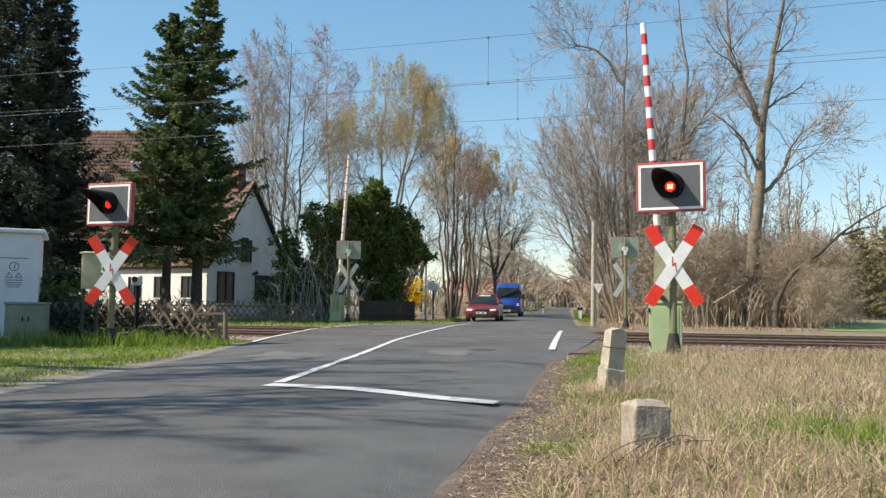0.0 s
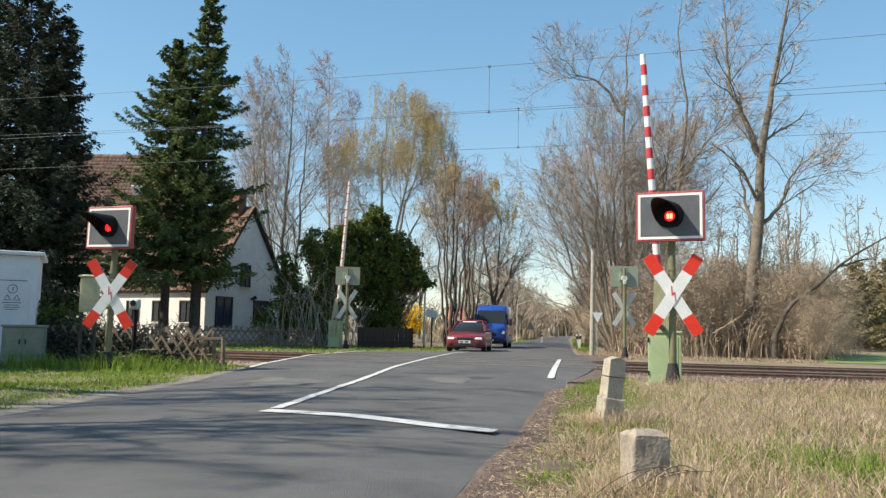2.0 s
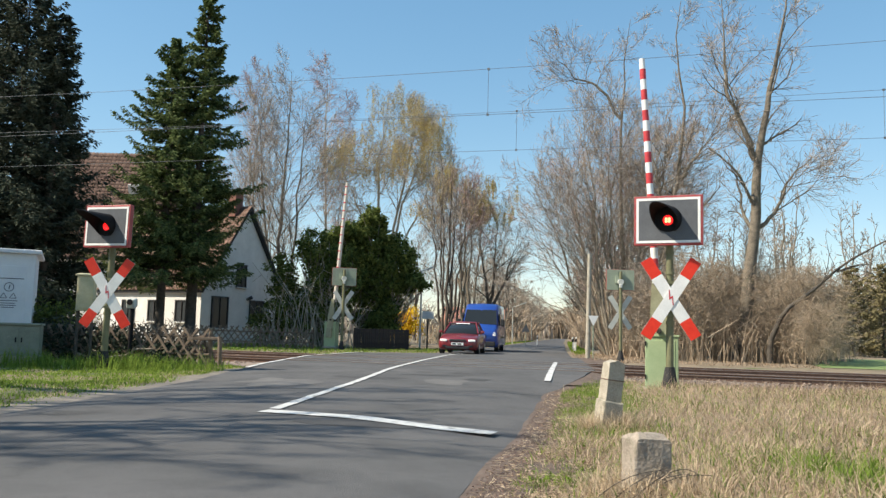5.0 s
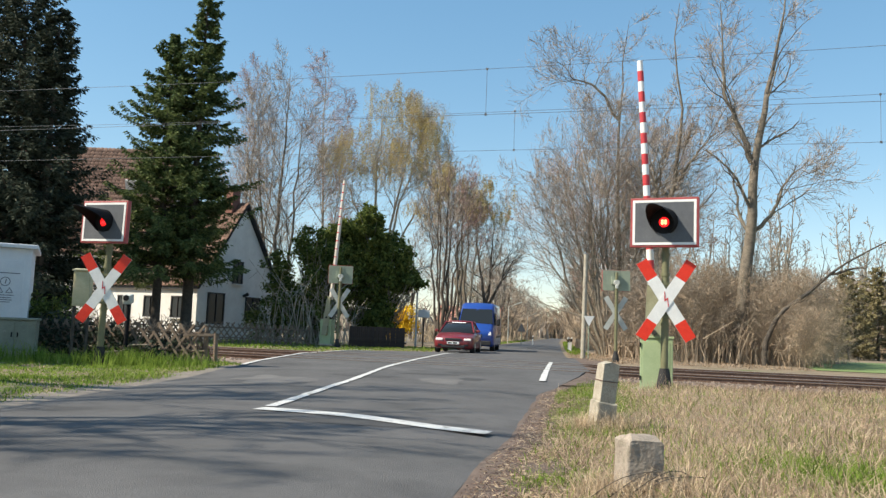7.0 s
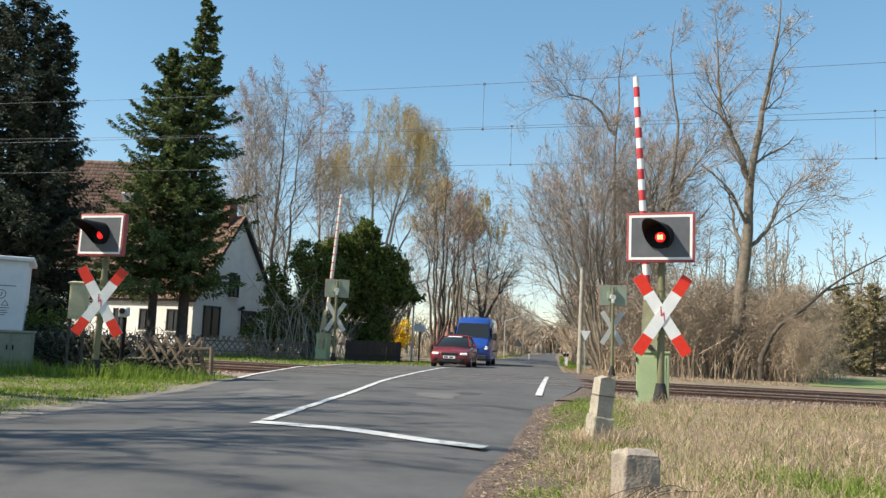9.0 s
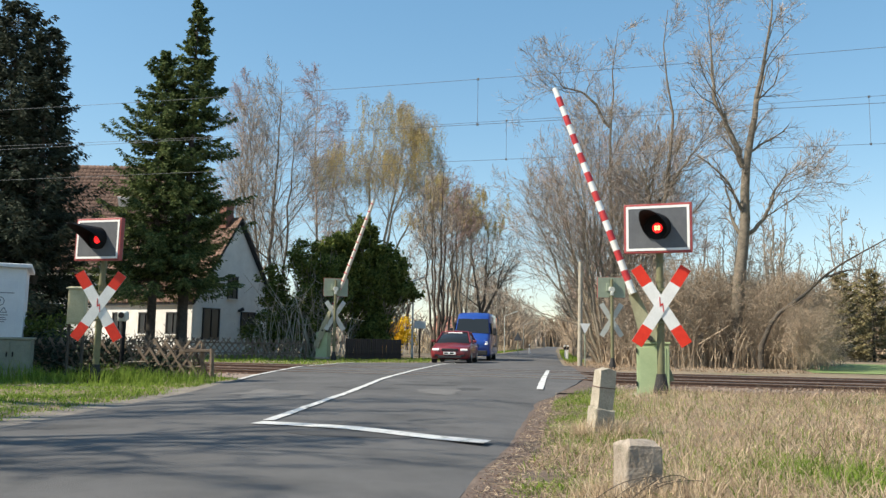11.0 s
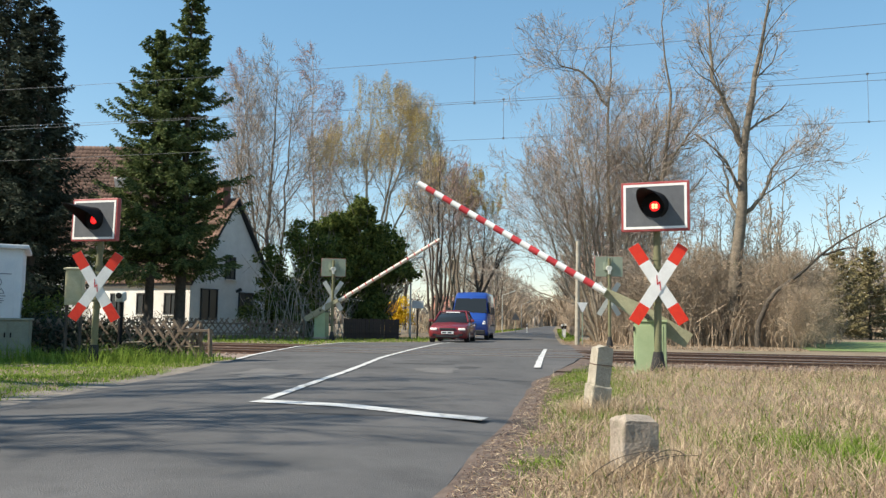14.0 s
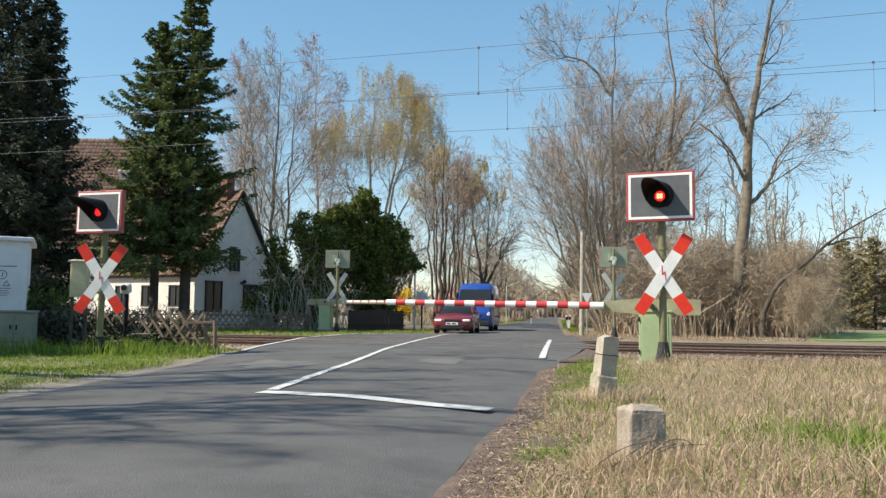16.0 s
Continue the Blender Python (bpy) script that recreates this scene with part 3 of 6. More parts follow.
# ---- barriers ----
def make_barrier(m, length, pivot_z, thick, label, back=False):
    """A barrier machine whose boom turns about an axis along local y; it lies down towards -x."""
    base = thing("level_crossing_barrier", m, label, "barrier", "half barriers")
    bm = mk()
    box(bm, (0.05, 0, pivot_z * 0.45), (0.56, 0.46, pivot_z * 0.9), bevel=0.015)
    housing = part("housing", bm, BOX_GREEN, base, "pale green sheet metal housing")
    bm = mk()
    box(bm, (0.05, 0, pivot_z * 0.9 + 0.02), (0.6, 0.5, 0.04), bevel=0.01)
    part("lid", bm, BOX_GREEN, base)
    bm = mk()
    box(bm, (0.045, -0.234, pivot_z * 0.46), (0.46, 0.012, pivot_z * 0.76), bevel=0.004)
    door = part("door", bm, BOX_GREEN, housing)
    bm = mk()
    box(bm, (0.18, -0.246, pivot_z * 0.5), (0.03, 0.02, 0.11), bevel=0.004)
    for z in (0.2, 0.75):
        rod(bm, (-0.225, -0.243, pivot_z * z), (-0.225, -0.243, pivot_z * z + 0.08), 0.012, n=8)
    part("latch", bm, BLACK, housing)
    bm = mk()
    rod(bm, (0, -0.33, pivot_z), (0, 0.33, pivot_z), 0.045, n=14)
    part("axle", bm, TAR, base)
    bm = mk()
    box(bm, (0, 0, 0.02), (0.75, 0.62, 0.08), bevel=0.01)
    part("plinth", bm, CONCRETE, base)
    # boom: everything turns about its origin, the axle
    bm = mk()
    rod(bm, (-0.85, 0, 0), (-length, 0, 0), 0.062 * thick, 0.05 * thick, 16)
    boom = part("boom", bm, BOOM_BACK if back else WHITE, base, "white boom with red bands")
    boom.location = (0, 0, pivot_z)
    n = 0
    x = -length + 0.2
    while x < -0.95:
        bm = mk()
        r = (0.0505 + 0.012 * (length + x) / length) * thick
        if back:
            box(bm, (x, 0.0, 0.012), (0.05, 2 * r, 2 * r - 0.03))
        else:
            rod(bm, (x, 0, 0), (x + 0.195, 0, 0), r + 0.002, r + 0.0025, 16)
        part("red_band", bm, RED_BAND, boom)
        x += 0.39
    for y in (0.28,):
        bm = mk()
        prism(bm, [(-0.98, -0.07), (-0.98, 0.07), (-0.2, 0.15), (0.84, 0.14), (0.84, -0.14), (-0.2, -0.15)], y - 0.012, y + 0.012)
        box(bm, (0.62, y + (0.05 if y > 0 else -0.05), 0), (0.42, 0.08, 0.26), bevel=0.01)
        part("counterweight_arm", bm, KHAKI, boom, "weathered khaki counterweight arm")
    bm = mk()
    box(bm, (-0.9, 0.12, 0), (0.12, 0.34, 0.1), bevel=0.01)
    part("boom_socket", bm, KHAKI, boom)
    return base, boom


barrier_near, boom_near = make_barrier(pose(3.9, 14.55, 0.0, 0, 0, TRACK_TURN), 5.0, 1.05, 1.05, "pale green barrier machine with red and white boom in dry grass")
barrier_far, boom_far = make_barrier(pose(-4.95, 39.0, 0.1, 0, 0, TRACK_TURN + 180), 6.6, 1.3, 1.5, "pale green barrier machine with white boom beyond the tracks", back=True)


# ---- trees and bushes ----
def unit(v):
    return v / np.maximum(np.linalg.norm(v, axis=-1, keepdims=True), 1e-9)


def resample(points, k, rng, shake):
    """A stem through a few bends, as k points with a little unevenness."""
    p = np.asarray(points, float)
    s = np.linspace(0, 1, len(p))
    t = np.linspace(0, 1, k)
    q = np.stack([np.interp(t, s, p[:, i]) for i in range(3)], 1)
    q[1:-1] = 0.25 * q[:-2] + 0.5 * q[1:-1] + 0.25 * q[2:]
    q[1:] += rng.normal(size=(k - 1, 3)) * shake * (1, 1, 0.3)
    return q


def sprout(rng, lines, rad, per, span, angle, reach, steps, lift, wild, thin, floor, metres=False):
    """Children along every line: (lines, radii). Reach is in metres or as a share of the parent's length."""
    m, s, _ = lines.shape
    idx = np.repeat(np.arange(m), per)
    n = len(idx)
    u = span[0] + (span[1] - span[0]) * (np.tile(np.arange(per), m) + rng.random(n)) / per
    f = u * (s - 1)
    i = np.minimum(f.astype(int), s - 2)
    a, b = lines[idx, i], lines[idx, i + 1]
    p, d = a + (b - a) * (f - i)[:, None], unit(b - a)
    side = rng.normal(size=(n, 3))
    side = unit(side - d * np.sum(side * d, 1, keepdims=True))
    ang = rng.uniform(angle[0], angle[1], n)[:, None]
    d = d * np.cos(ang) + side * np.sin(ang)
    if metres:
        ln = reach * rng.uniform(0.6, 1.1, n) * (1 - 0.68 * u ** 2)
    else:
        whole = np.linalg.norm(np.diff(lines, axis=1), axis=2).sum(1)
        ln = whole[idx] * reach * rng.uniform(0.6, 1.15, n) * (1 - 0.45 * u)
    pts = [p]
    for _ in range(steps):
        d = unit(d + rng.normal(size=(n, 3)) * wild / steps ** 0.5 + np.array((0, 0, lift / steps)))
        p = p + d * (ln / steps)[:, None]
        pts.append(p)
    r0 = np.maximum((rad[idx, 0] + (rad[idx, 1] - rad[idx, 0]) * u) * thin, floor)
    return np.stack(pts, 1), np.stack([r0, np.maximum(r0 * 0.3, floor * 0.5)], 1)


def skin(lines, rad, sides):
    n, s, _ = lines.shape
    t = np.linspace(0, 1, s)
    r = rad[:, :1] + (rad[:, 1:] - rad[:, :1]) * t[None]
    segs = np.concatenate([lines[:, :-1], lines[:, 1:], r[:, :-1, None], r[:, 1:, None]], 2)
    return tubes(segs.reshape(-1, 8), sides)


def bole(line, rad, sides=10):
    """One unbroken skin along a bent stem."""
    k = len(line)
    d = unit(np.gradient(line, axis=0))
    u = unit(np.cross(d, (0.0, 1.0, 0.05)))
    w = np.cross(d, u)
    ang = np.arange(sides) * 2 * np.pi / sides
    r = (rad[0] + (rad[1] - rad[0]) * np.linspace(0, 1, k))[:, None, None]
    v = line[:, None] + (u[:, None] * np.cos(ang)[None, :, None] + w[:, None] * np.sin(ang)[None, :, None]) * r
    i = np.arange(sides)
    j = (i + 1) % sides
    f = np.arange(k - 1)[:, None, None] * sides + np.stack([i, j, j + sides, i + sides], 1)[None]
    return v.reshape(-1, 3), f.reshape(-1, 4)


def grown_tree(m, stems, levels, seed, label, bark, twig, group="bare trees", name="bare_tree", category="tree", floor=0.0085, shake=0.08,
               leaf=None, strands=0, fall=(0.6, 1.8), leaf_from=0.0, leaf_len=0.06, per_strand=26):
    """Stems (radius, bends), then levels of (per, span, angle, reach, steps, lift, wild, thin); the last level is the twigs."""
    rng = np.random.default_rng(seed)
    base = thing(name, m, label, category, group)
    lines = np.stack([resample(p, 15, rng, shake * 0.7) for _, p in stems])
    rad = np.array([(r, max(r * 0.06, floor)) for r, _ in stems])
    for k in range(len(stems)):
        v, f = bole(lines[k], rad[k])
        rapid("trunk" if k == 0 else "stem", v, f, bark, base).data.shade_smooth()
    tips = None
    for k, (per, span, angle, reach, steps, lift, wild, thin) in enumerate(levels):
        lines, rad = sprout(rng, lines, rad, per, span, angle, reach, steps, lift, wild, 0.0 if k == len(levels) - 1 else thin, floor, k == 0)
        last = k == len(levels) - 1
        ob = rapid(("bough_frame", "branchwork", "side_branches", "twig_mass")[min(k, 3) if not last else 3], *skin(lines, rad * (1.5 if last else 1.15 if k else 1), 5 if k == 0 else 2), twig if last else bark, base,
                   "fine bare twigs" if last else "")
        tagged(ob, kind="stuff")
        tips = lines[:, -1]
    if leaf:
        at = tips[tips[:, 2] > leaf_from]
        at = np.repeat(at[rng.integers(0, len(at), strands)], per_strand, axis=0)
        n = len(at)
        drop = np.repeat(rng.uniform(fall[0], fall[1], strands), per_strand) * rng.random(n)
        sway = np.repeat(rng.normal(size=(strands, 2)) * 0.12, per_strand, axis=0)
        at = at + rng.normal(size=(n, 3)) * 0.05
        at[:, :2] += sway * drop[:, None]
        at[:, 2] -= drop
        way = rng.normal(size=(n, 3)) * (0.4, 0.4, 0.3) + (0, 0, -0.8)
        ob = rapid("foliage", *cards(at, way, rng.uniform(0.6, 1.2, n) * leaf_len, rng.uniform(0.3, 0.5, n) * leaf_len, rng), leaf, base, "young leaves on hanging shoots")
        tagged(ob, kind="stuff")
    return base


def fan(rng, count, r, wide, height, deep=0.6, bow=0.25):
    """Stems that rise from one foot and lean apart."""
    out = []
    for k in range(count):
        e = (k + 0.5) / count * 2 - 1 + rng.uniform(-0.15, 0.15)
        x, y, h = e * wide, rng.uniform(-1, 1) * wide * deep, height * (1 - 0.28 * e * e) * rng.uniform(0.88, 1.04)
        out.append((r * rng.uniform(0.7, 1.1), [(0.25 * e, 0.1 * y, -0.15), (e * wide * bow, y * bow, h * 0.33), (e * wide * 0.62, y * 0.62, h * 0.66), (x, y, h)]))
    return out


def conifer(m, height, radius, seed, label, mat, count=260, sprays=70, low=0.06, shape=0.8, droop=0.35, spray_len=0.3, group="conifers", rough=0.35, spread=0.22):
    """Whorls of drooping branches, each hung with short sprays of needles."""
    rng = np.random.default_rng(seed)
    base = thing("conifer", m, label, "tree", group)
    rapid("trunk", *tubes([(0, 0, -0.1, 0, 0, height * 0.5, height * 0.016, height * 0.009), (0, 0, height * 0.5, 0, 0, height, height * 0.009, 0.01)], 9), BARK_DARK, base)
    segs, at, way = [], [], []
    for k in range(count):
        u = low + (1 - low) * (k + rng.random()) / count
        u = 1 - (1 - u) ** 1.0
        z = height * u
        full = radius * (1 - u) ** shape * (0.55 + 0.45 * min(1, u / 0.12))
        ln = max(full * (1 + rough * rng.normal() * 0.6), 0.15)
        a = rng.uniform(0, 2 * math.pi)
        h = np.array((math.cos(a), math.sin(a), 0))
        tip_lift = 0.25 * u
        t = np.linspace(0, 1, 6)
        pts = np.outer(t * ln, h) + np.array((0, 0, z))
        pts[:, 2] += ln * (0.15 * t - droop * t ** 1.6 + (0.22 + tip_lift) * t ** 4)
        for i in range(5):
            segs.append((*pts[i], *pts[i + 1], 0.02 * (1 - t[i]) + 0.006, 0.02 * (1 - t[i + 1]) + 0.004))
        n = max(6, int(sprays * (0.25 + ln / radius)))
        s = rng.uniform(0.12, 1, n) ** 0.7
        p = np.stack([np.interp(s, t, pts[:, i]) for i in range(3)], 1)
        side = np.cross(h, (0, 0, 1))
        sgn = rng.choice((-1.0, 1.0), n)[:, None]
        d = side[None] * sgn * rng.uniform(0.3, 1, (n, 1)) + h[None] * rng.uniform(0.2, 0.9, (n, 1)) + np.array((0, 0, -1))[None] * rng.uniform(0.0, 0.75, (n, 1))
        d /= np.linalg.norm(d, axis=1, keepdims=True)
        wide = (0.1 + spread * ln * (1 - s * 0.75))[:, None]
        at.append(p + d * wide * rng.random((n, 1)) * 1.3)
        way.append(d)
    at, way = np.concatenate(at), np.concatenate(way)
    n = len(at)
    tagged(rapid("branchwork", *tubes(segs, 4), BARK_DARK, base), kind="stuff")
    ln = rng.uniform(0.6, 1.2, n) * spray_len * 0.5
    tagged(rapid("needle_mass", *cards(at, way, ln, ln * rng.uniform(0.25, 0.45, n), rng), mat, base), kind="stuff")
    return base


def leafy_bush(m, lobes, count, seed, label, mat, leaf=0.09, stems=10, category="bush", group="", name="bush", shell=0.5):
    """Leaf clumps round several uneven lobes (x, y, z, rx, ry, rz) on a few stems."""
    rng = np.random.default_rng(seed)
    base = thing(name, m, label, category, group)
    segs, at = [], []
    total = sum(l[3] * l[5] for l in lobes)
    for x, y, z, rx, ry, rz in lobes:
        for _ in range(stems):
            d = rng.normal(size=3)
            d /= np.linalg.norm(d)
            e = np.array((x, y, z)) + d * (rx, ry, rz) * rng.uniform(0.5, 1.0)
            mid = np.array((x * 0.6, y * 0.6, z * 0.5)) + rng.normal(size=3) * 0.2
            segs += [(0.1 * rng.normal(), 0.1 * rng.normal(), -0.1, *mid, 0.05, 0.03), (*mid, *e, 0.03, 0.008)]
        n = int(count * rx * rz / total)
        clumps = max(8, n // 60)
        d = rng.normal(size=(clumps, 3))
        d /= np.linalg.norm(d, axis=1, keepdims=True)
        c = np.array((x, y, z)) + d * (rx, ry, rz) * (rng.random((clumps, 1)) ** shell * rng.uniform(0.8, 1.15, (clumps, 1)))
        q = c[rng.integers(0, clumps, n)] + rng.normal(size=(n, 3)) * 0.16 * (0.6 + rx * 0.25)
        at.append(q[q[:, 2] > 0.02])
    at = np.concatenate(at)
    tagged(rapid("stemwork", *tubes(segs, 5), BARK, base), kind="stuff")
    n = len(at)
    tagged(rapid("foliage", *cards(at, rng.normal(size=(n, 3)), rng.uniform(0.6, 1.2, n) * leaf, rng.uniform(0.3, 0.6, n) * leaf, rng), mat, base), kind="stuff")
    return base


def thicket(m, wide, deep, tall, count, seed, label, mat, r=0.01, name="thicket", category="undergrowth"):
    """Bare upright shoots with side twigs, past counting."""
    rng = np.random.default_rng(seed)
    p = np.stack([rng.uniform(-wide / 2, wide / 2, count), rng.uniform(-deep / 2, deep / 2, count), np.zeros(count)], 1)
    h = tall * rng.uniform(0.35, 1.0, count) * (1 - 0.5 * np.abs(p[:, 0] / wide * 2) ** 3)
    bend = rng.normal(size=(count, 2)) * 0.22
    q = p + np.stack([bend[:, 0] * h * 0.5, bend[:, 1] * h * 0.5, h * 0.55], 1)
    e = q + np.stack([bend[:, 0] * h * 1.1, bend[:, 1] * h, h * 0.42], 1)
    segs = [np.concatenate([p, q, np.full((count, 1), r * 1.5), np.full((count, 1), r)], 1), np.concatenate([q, e, np.full((count, 1), r), np.full((count, 1), r * 0.4)], 1)]
    for _ in range(3):
        u = rng.random((count, 1))
        s = q + (e - q) * u
        t = s + rng.normal(size=(count, 3)) * (0.3, 0.3, 0.2) * h[:, None] * 0.35 + np.array((0, 0, 0.12))
        segs.append(np.concatenate([s, t, np.full((count, 1), r * 0.6), np.full((count, 1), r * 0.35)], 1))
    ob = rapid(name, *tubes(np.concatenate(segs) * (1, 1, 1, 1, 1, 1, 1.4, 1.4), 2), mat)
    ob.matrix_basis = m
    return tagged(ob, label, category, kind="stuff")


def make_trees():
    rnd = random.Random(17)
    # conifers by the house
    conifer(pose(-18.9, 36, 0), 15.9, 3.1, 11, "tall dark cypress with dense drooping sprays", NEEDLE_DARK, 520, 150, 0.02, 0.42, 0.3, 0.22, rough=0.5)
    conifer(pose(-17.2, 35.6, 0), 14.6, 1.8, 12, "tall dark cypress with ragged outline beside another", NEEDLE_DARK, 440, 130, 0.02, 0.42, 0.3, 0.21, rough=0.55)
    conifer(pose(-21.8, 37, 0), 16.5, 3.2, 13, "tall dark cypress at the edge of the garden", NEEDLE_DARK, 320, 90, 0.02, 0.5, 0.3, 0.34)
    conifer(pose(-12.6, 42, 0), 18.8, 2.25, 14, "tall green spruce with drooping branches before the house", NEEDLE, 520, 190, 0.19, 0.62, 0.38, 0.2, rough=0.75, spread=0.15)
    conifer(pose(-14.0, 41.5, 0), 15.8, 3.1, 15, "green spruce with a lower top before the house", NEEDLE, 500, 190, 0.19, 0.66, 0.38, 0.2, rough=0.75, spread=0.15)
    # bare trees on the far side, by the house and the road
    up4 = [(17, (0.2, 1.0), (0.4, 0.85), 6.2, 6, 0.35, 0.25, 0.45), (10, (0.1, 1.0), (0.35, 0.8), 0.7, 4, 0.3, 0.3, 0.45), (9, (0.1, 1.0), (0.35, 0.8), 0.75, 3, 0.2, 0.3, 0.5)]
    grown_tree(pose(-11.9, 62, 0), [(0.2, [(0, 0, -0.1), (-0.3, 0, 7), (-0.1, 0.2, 14), (0.1, 0, 21)]), (0.16, [(-0.2, 0.1, -0.1), (-1.0, 0, 6), (-1.9, 0.5, 12), (-2.4, 0.4, 18)]),
                                    (0.15, [(0.3, 0, -0.1), (0.9, -0.2, 6), (1.2, -0.5, 13), (1.5, -0.3, 18.6)])], up4, 21, "tall grey bare tree with several upright stems", BARK_OLD, TWIG)
    grown_tree(pose(-15.2, 66, 0), [(0.16, [(0, 0, -0.1), (0.2, 0, 8), (-0.1, 0, 14), (0.2, 0, 20)]), (0.13, [(0.2, 0, -0.1), (1.2, 0, 7), (1.9, 0, 17)])], up4, 22, "tall grey bare tree behind the house", BARK, TWIG)
    birch = [(26, (0.3, 1.0), (0.4, 0.8), 5.4, 5, 0.3, 0.25, 0.4), (10, (0.15, 1.0), (0.35, 0.85), 0.65, 4, 0.1, 0.3, 0.5), (10, (0.1, 1.0), (0.3, 0.9), 0.8, 3, -0.7, 0.3, 0.5)]
    grown_tree(pose(-10.2, 72, 0), [(0.17, [(0, 0, -0.1), (0.2, 0, 9), (-0.2, 0, 17), (-0.4, 0, 25.2)]), (0.12, [(0.3, 0, -0.1), (1.1, 0, 9), (2.0, 0, 21.5)])], birch, 23, "pale birch with reddish bare twigs", BARK_PALE, TWIG_RED)
    grown_tree(pose(-17.0, 72, 0), [(0.16, [(0, 0, -0.1), (0.2, 0, 9), (-0.2, 0, 17), (0.4, 0, 24)])], birch, 29, "slender pale birch with reddish twigs behind the house", BARK_PALE, TWIG_RED)
    weep = [(13, (0.35, 1.0), (0.5, 1.0), 5.6, 6, 0.2, 0.35, 0.45), (10, (0.2, 1.0), (0.4, 1.0), 0.65, 4, -0.1, 0.35, 0.5), (9, (0.1, 1.0), (0.3, 1.0), 0.85, 4, -2.0, 0.3, 0.5)]
    grown_tree(pose(-4.7, 66, 0), [(0.2, [(0, 0, -0.1), (-0.1, 0, 8), (-0.5, 0.3, 14), (0.2, 0, 20.6)]), (0.16, [(0.3, 0, -0.1), (1.0, 0.2, 9), (2.0, 0, 14.5), (2.6, 0, 20)]),
                                   (0.13, [(-0.2, 0, -0.1), (-1.3, 0, 9.5), (-3.0, 0.4, 13), (-4.0, 0, 15.5)]), (0.13, [(0.3, 0, -0.1), (1.7, 0, 8), (3.6, 0, 12), (4.4, 0, 16.6)]), (0.12, [(0.5, 0, 6), (1.6, 0, 11), (3.2, 0, 15.5), (4.3, 0, 18.6)])], weep, 24,
               "tall weeping birch with hanging yellow-green spring shoots", BARK_PALE, TWIG, name="weeping_birch", leaf=LEAF_SPRING, strands=2100, fall=(0.6, 2.6), leaf_from=14.0, leaf_len=0.052, per_strand=30)
    grown_tree(pose(0.9, 60, 0), [(0.11, [(0, 0, -0.1), (0.1, 0, 5), (0.2, 0, 12.6)]), (0.1, [(0.2, 0, -0.1), (1.0, 0, 6), (1.6, 0, 12.0)])], weep, 25,
               "smaller willow with yellow spring shoots near the road", BARK_DARK, TWIG, leaf=LEAF_SPRING, strands=700, fall=(0.4, 1.5), leaf_from=9.6, leaf_len=0.065)
    pole = [(10, (0.5, 1.0), (0.4, 0.85), 3.6, 4, 0.4, 0.3, 0.45), (6, (0.15, 1.0), (0.4, 0.9), 0.7, 3, 0.3, 0.35, 0.5), (8, (0.1, 1.0), (0.4, 0.9), 0.75, 2, 0.2, 0.3, 0.5)]
    grown_tree(pose(0.5, 53, 0), fan(rnd, 6, 0.12, 1.5, 12.2, 0.5, 0.45), pole, 26, "slim dark roadside trees rising from one foot", BARK_DARK, TWIG, "roadside trees")
    grown_tree(pose(2.0, 57, 0), fan(rnd, 4, 0.12, 1.4, 13.6, 0.5, 0.45), pole, 38, "slim bare roadside tree with reddish twigs", BARK_OLD, TWIG_RED, "roadside trees")
    wide3 = [(9, (0.3, 1.0), (0.5, 0.9), 4.4, 5, 0.35, 0.35, 0.5), (7, (0.15, 1.0), (0.4, 0.9), 0.7, 3, 0.25, 0.35, 0.5), (8, (0.1, 1.0), (0.4, 0.9), 0.75, 2, 0.1, 0.3, 0.5)]
    b = grown_tree(pose(4.4, 68, 0), [(0.2, [(0, 0, -0.1), (0, 0, 3.5), (-0.8, 0, 7), (-1.2, 0, 11)]), (0.15, [(0, 0, 3), (1.2, 0, 5.5), (2.2, 0, 9.2)]), (0.13, [(0, 0, 3.2), (0.3, 0, 7), (0.5, 0, 11.4)])], wide3, 27,
                   "bare roadside tree with a forked trunk", BARK_DARK, TWIG, "roadside trees")
    thin3 = [(7, (0.3, 1.0), (0.4, 0.85), 3.6, 3, 0.4, 0.3, 0.5), (6, (0.15, 1.0), (0.4, 0.9), 0.7, 2, 0.25, 0.35, 0.5), (6, (0.1, 1.0), (0.4, 0.9), 0.75, 2, 0.1, 0.3, 0.6)]
    a = grown_tree(pose(6.6, 82, 0), fan(rnd, 3, 0.12, 1.2, 10.5), thin3, 30, "slim bare tree along the far avenue", BARK, TWIG, "roadside trees", floor=0.018)
    c = grown_tree(pose(13.8, 60, 0), fan(rnd, 4, 0.1, 1.8, 8.5), thin3, 28, "bare brownish roadside tree along the verge", BARK, SHOOTS, "roadside trees", floor=0.017)
    rng = random.Random(5)
    for i in range(20):
        y = 78 + i * 12 + rng.uniform(-3, 3)
        src = rng.choice((a, b, c))
        ob = copy_thing(src, pose(float(road_left(y)) - rng.uniform(2.2, 5.5), y, 0, 0, 0, rng.uniform(0, 360)))
        k = rng.uniform(0.7, 1.0) * (1.35 if y > 115 else 1.0)
        ob.scale = (k, k, k)
        y = 70 + i * 12 + rng.uniform(-3, 3)
        src = rng.choice((a, b, c))
        ob = copy_thing(src, pose(float(road_right(y)) + rng.uniform(2.2, 6), y, 0, 0, 0, rng.uniform(0, 360)))
        k = rng.uniform(0.75, 1.05) * (1.3 if y > 115 else 1.0)
        ob.scale = (k, k, k)
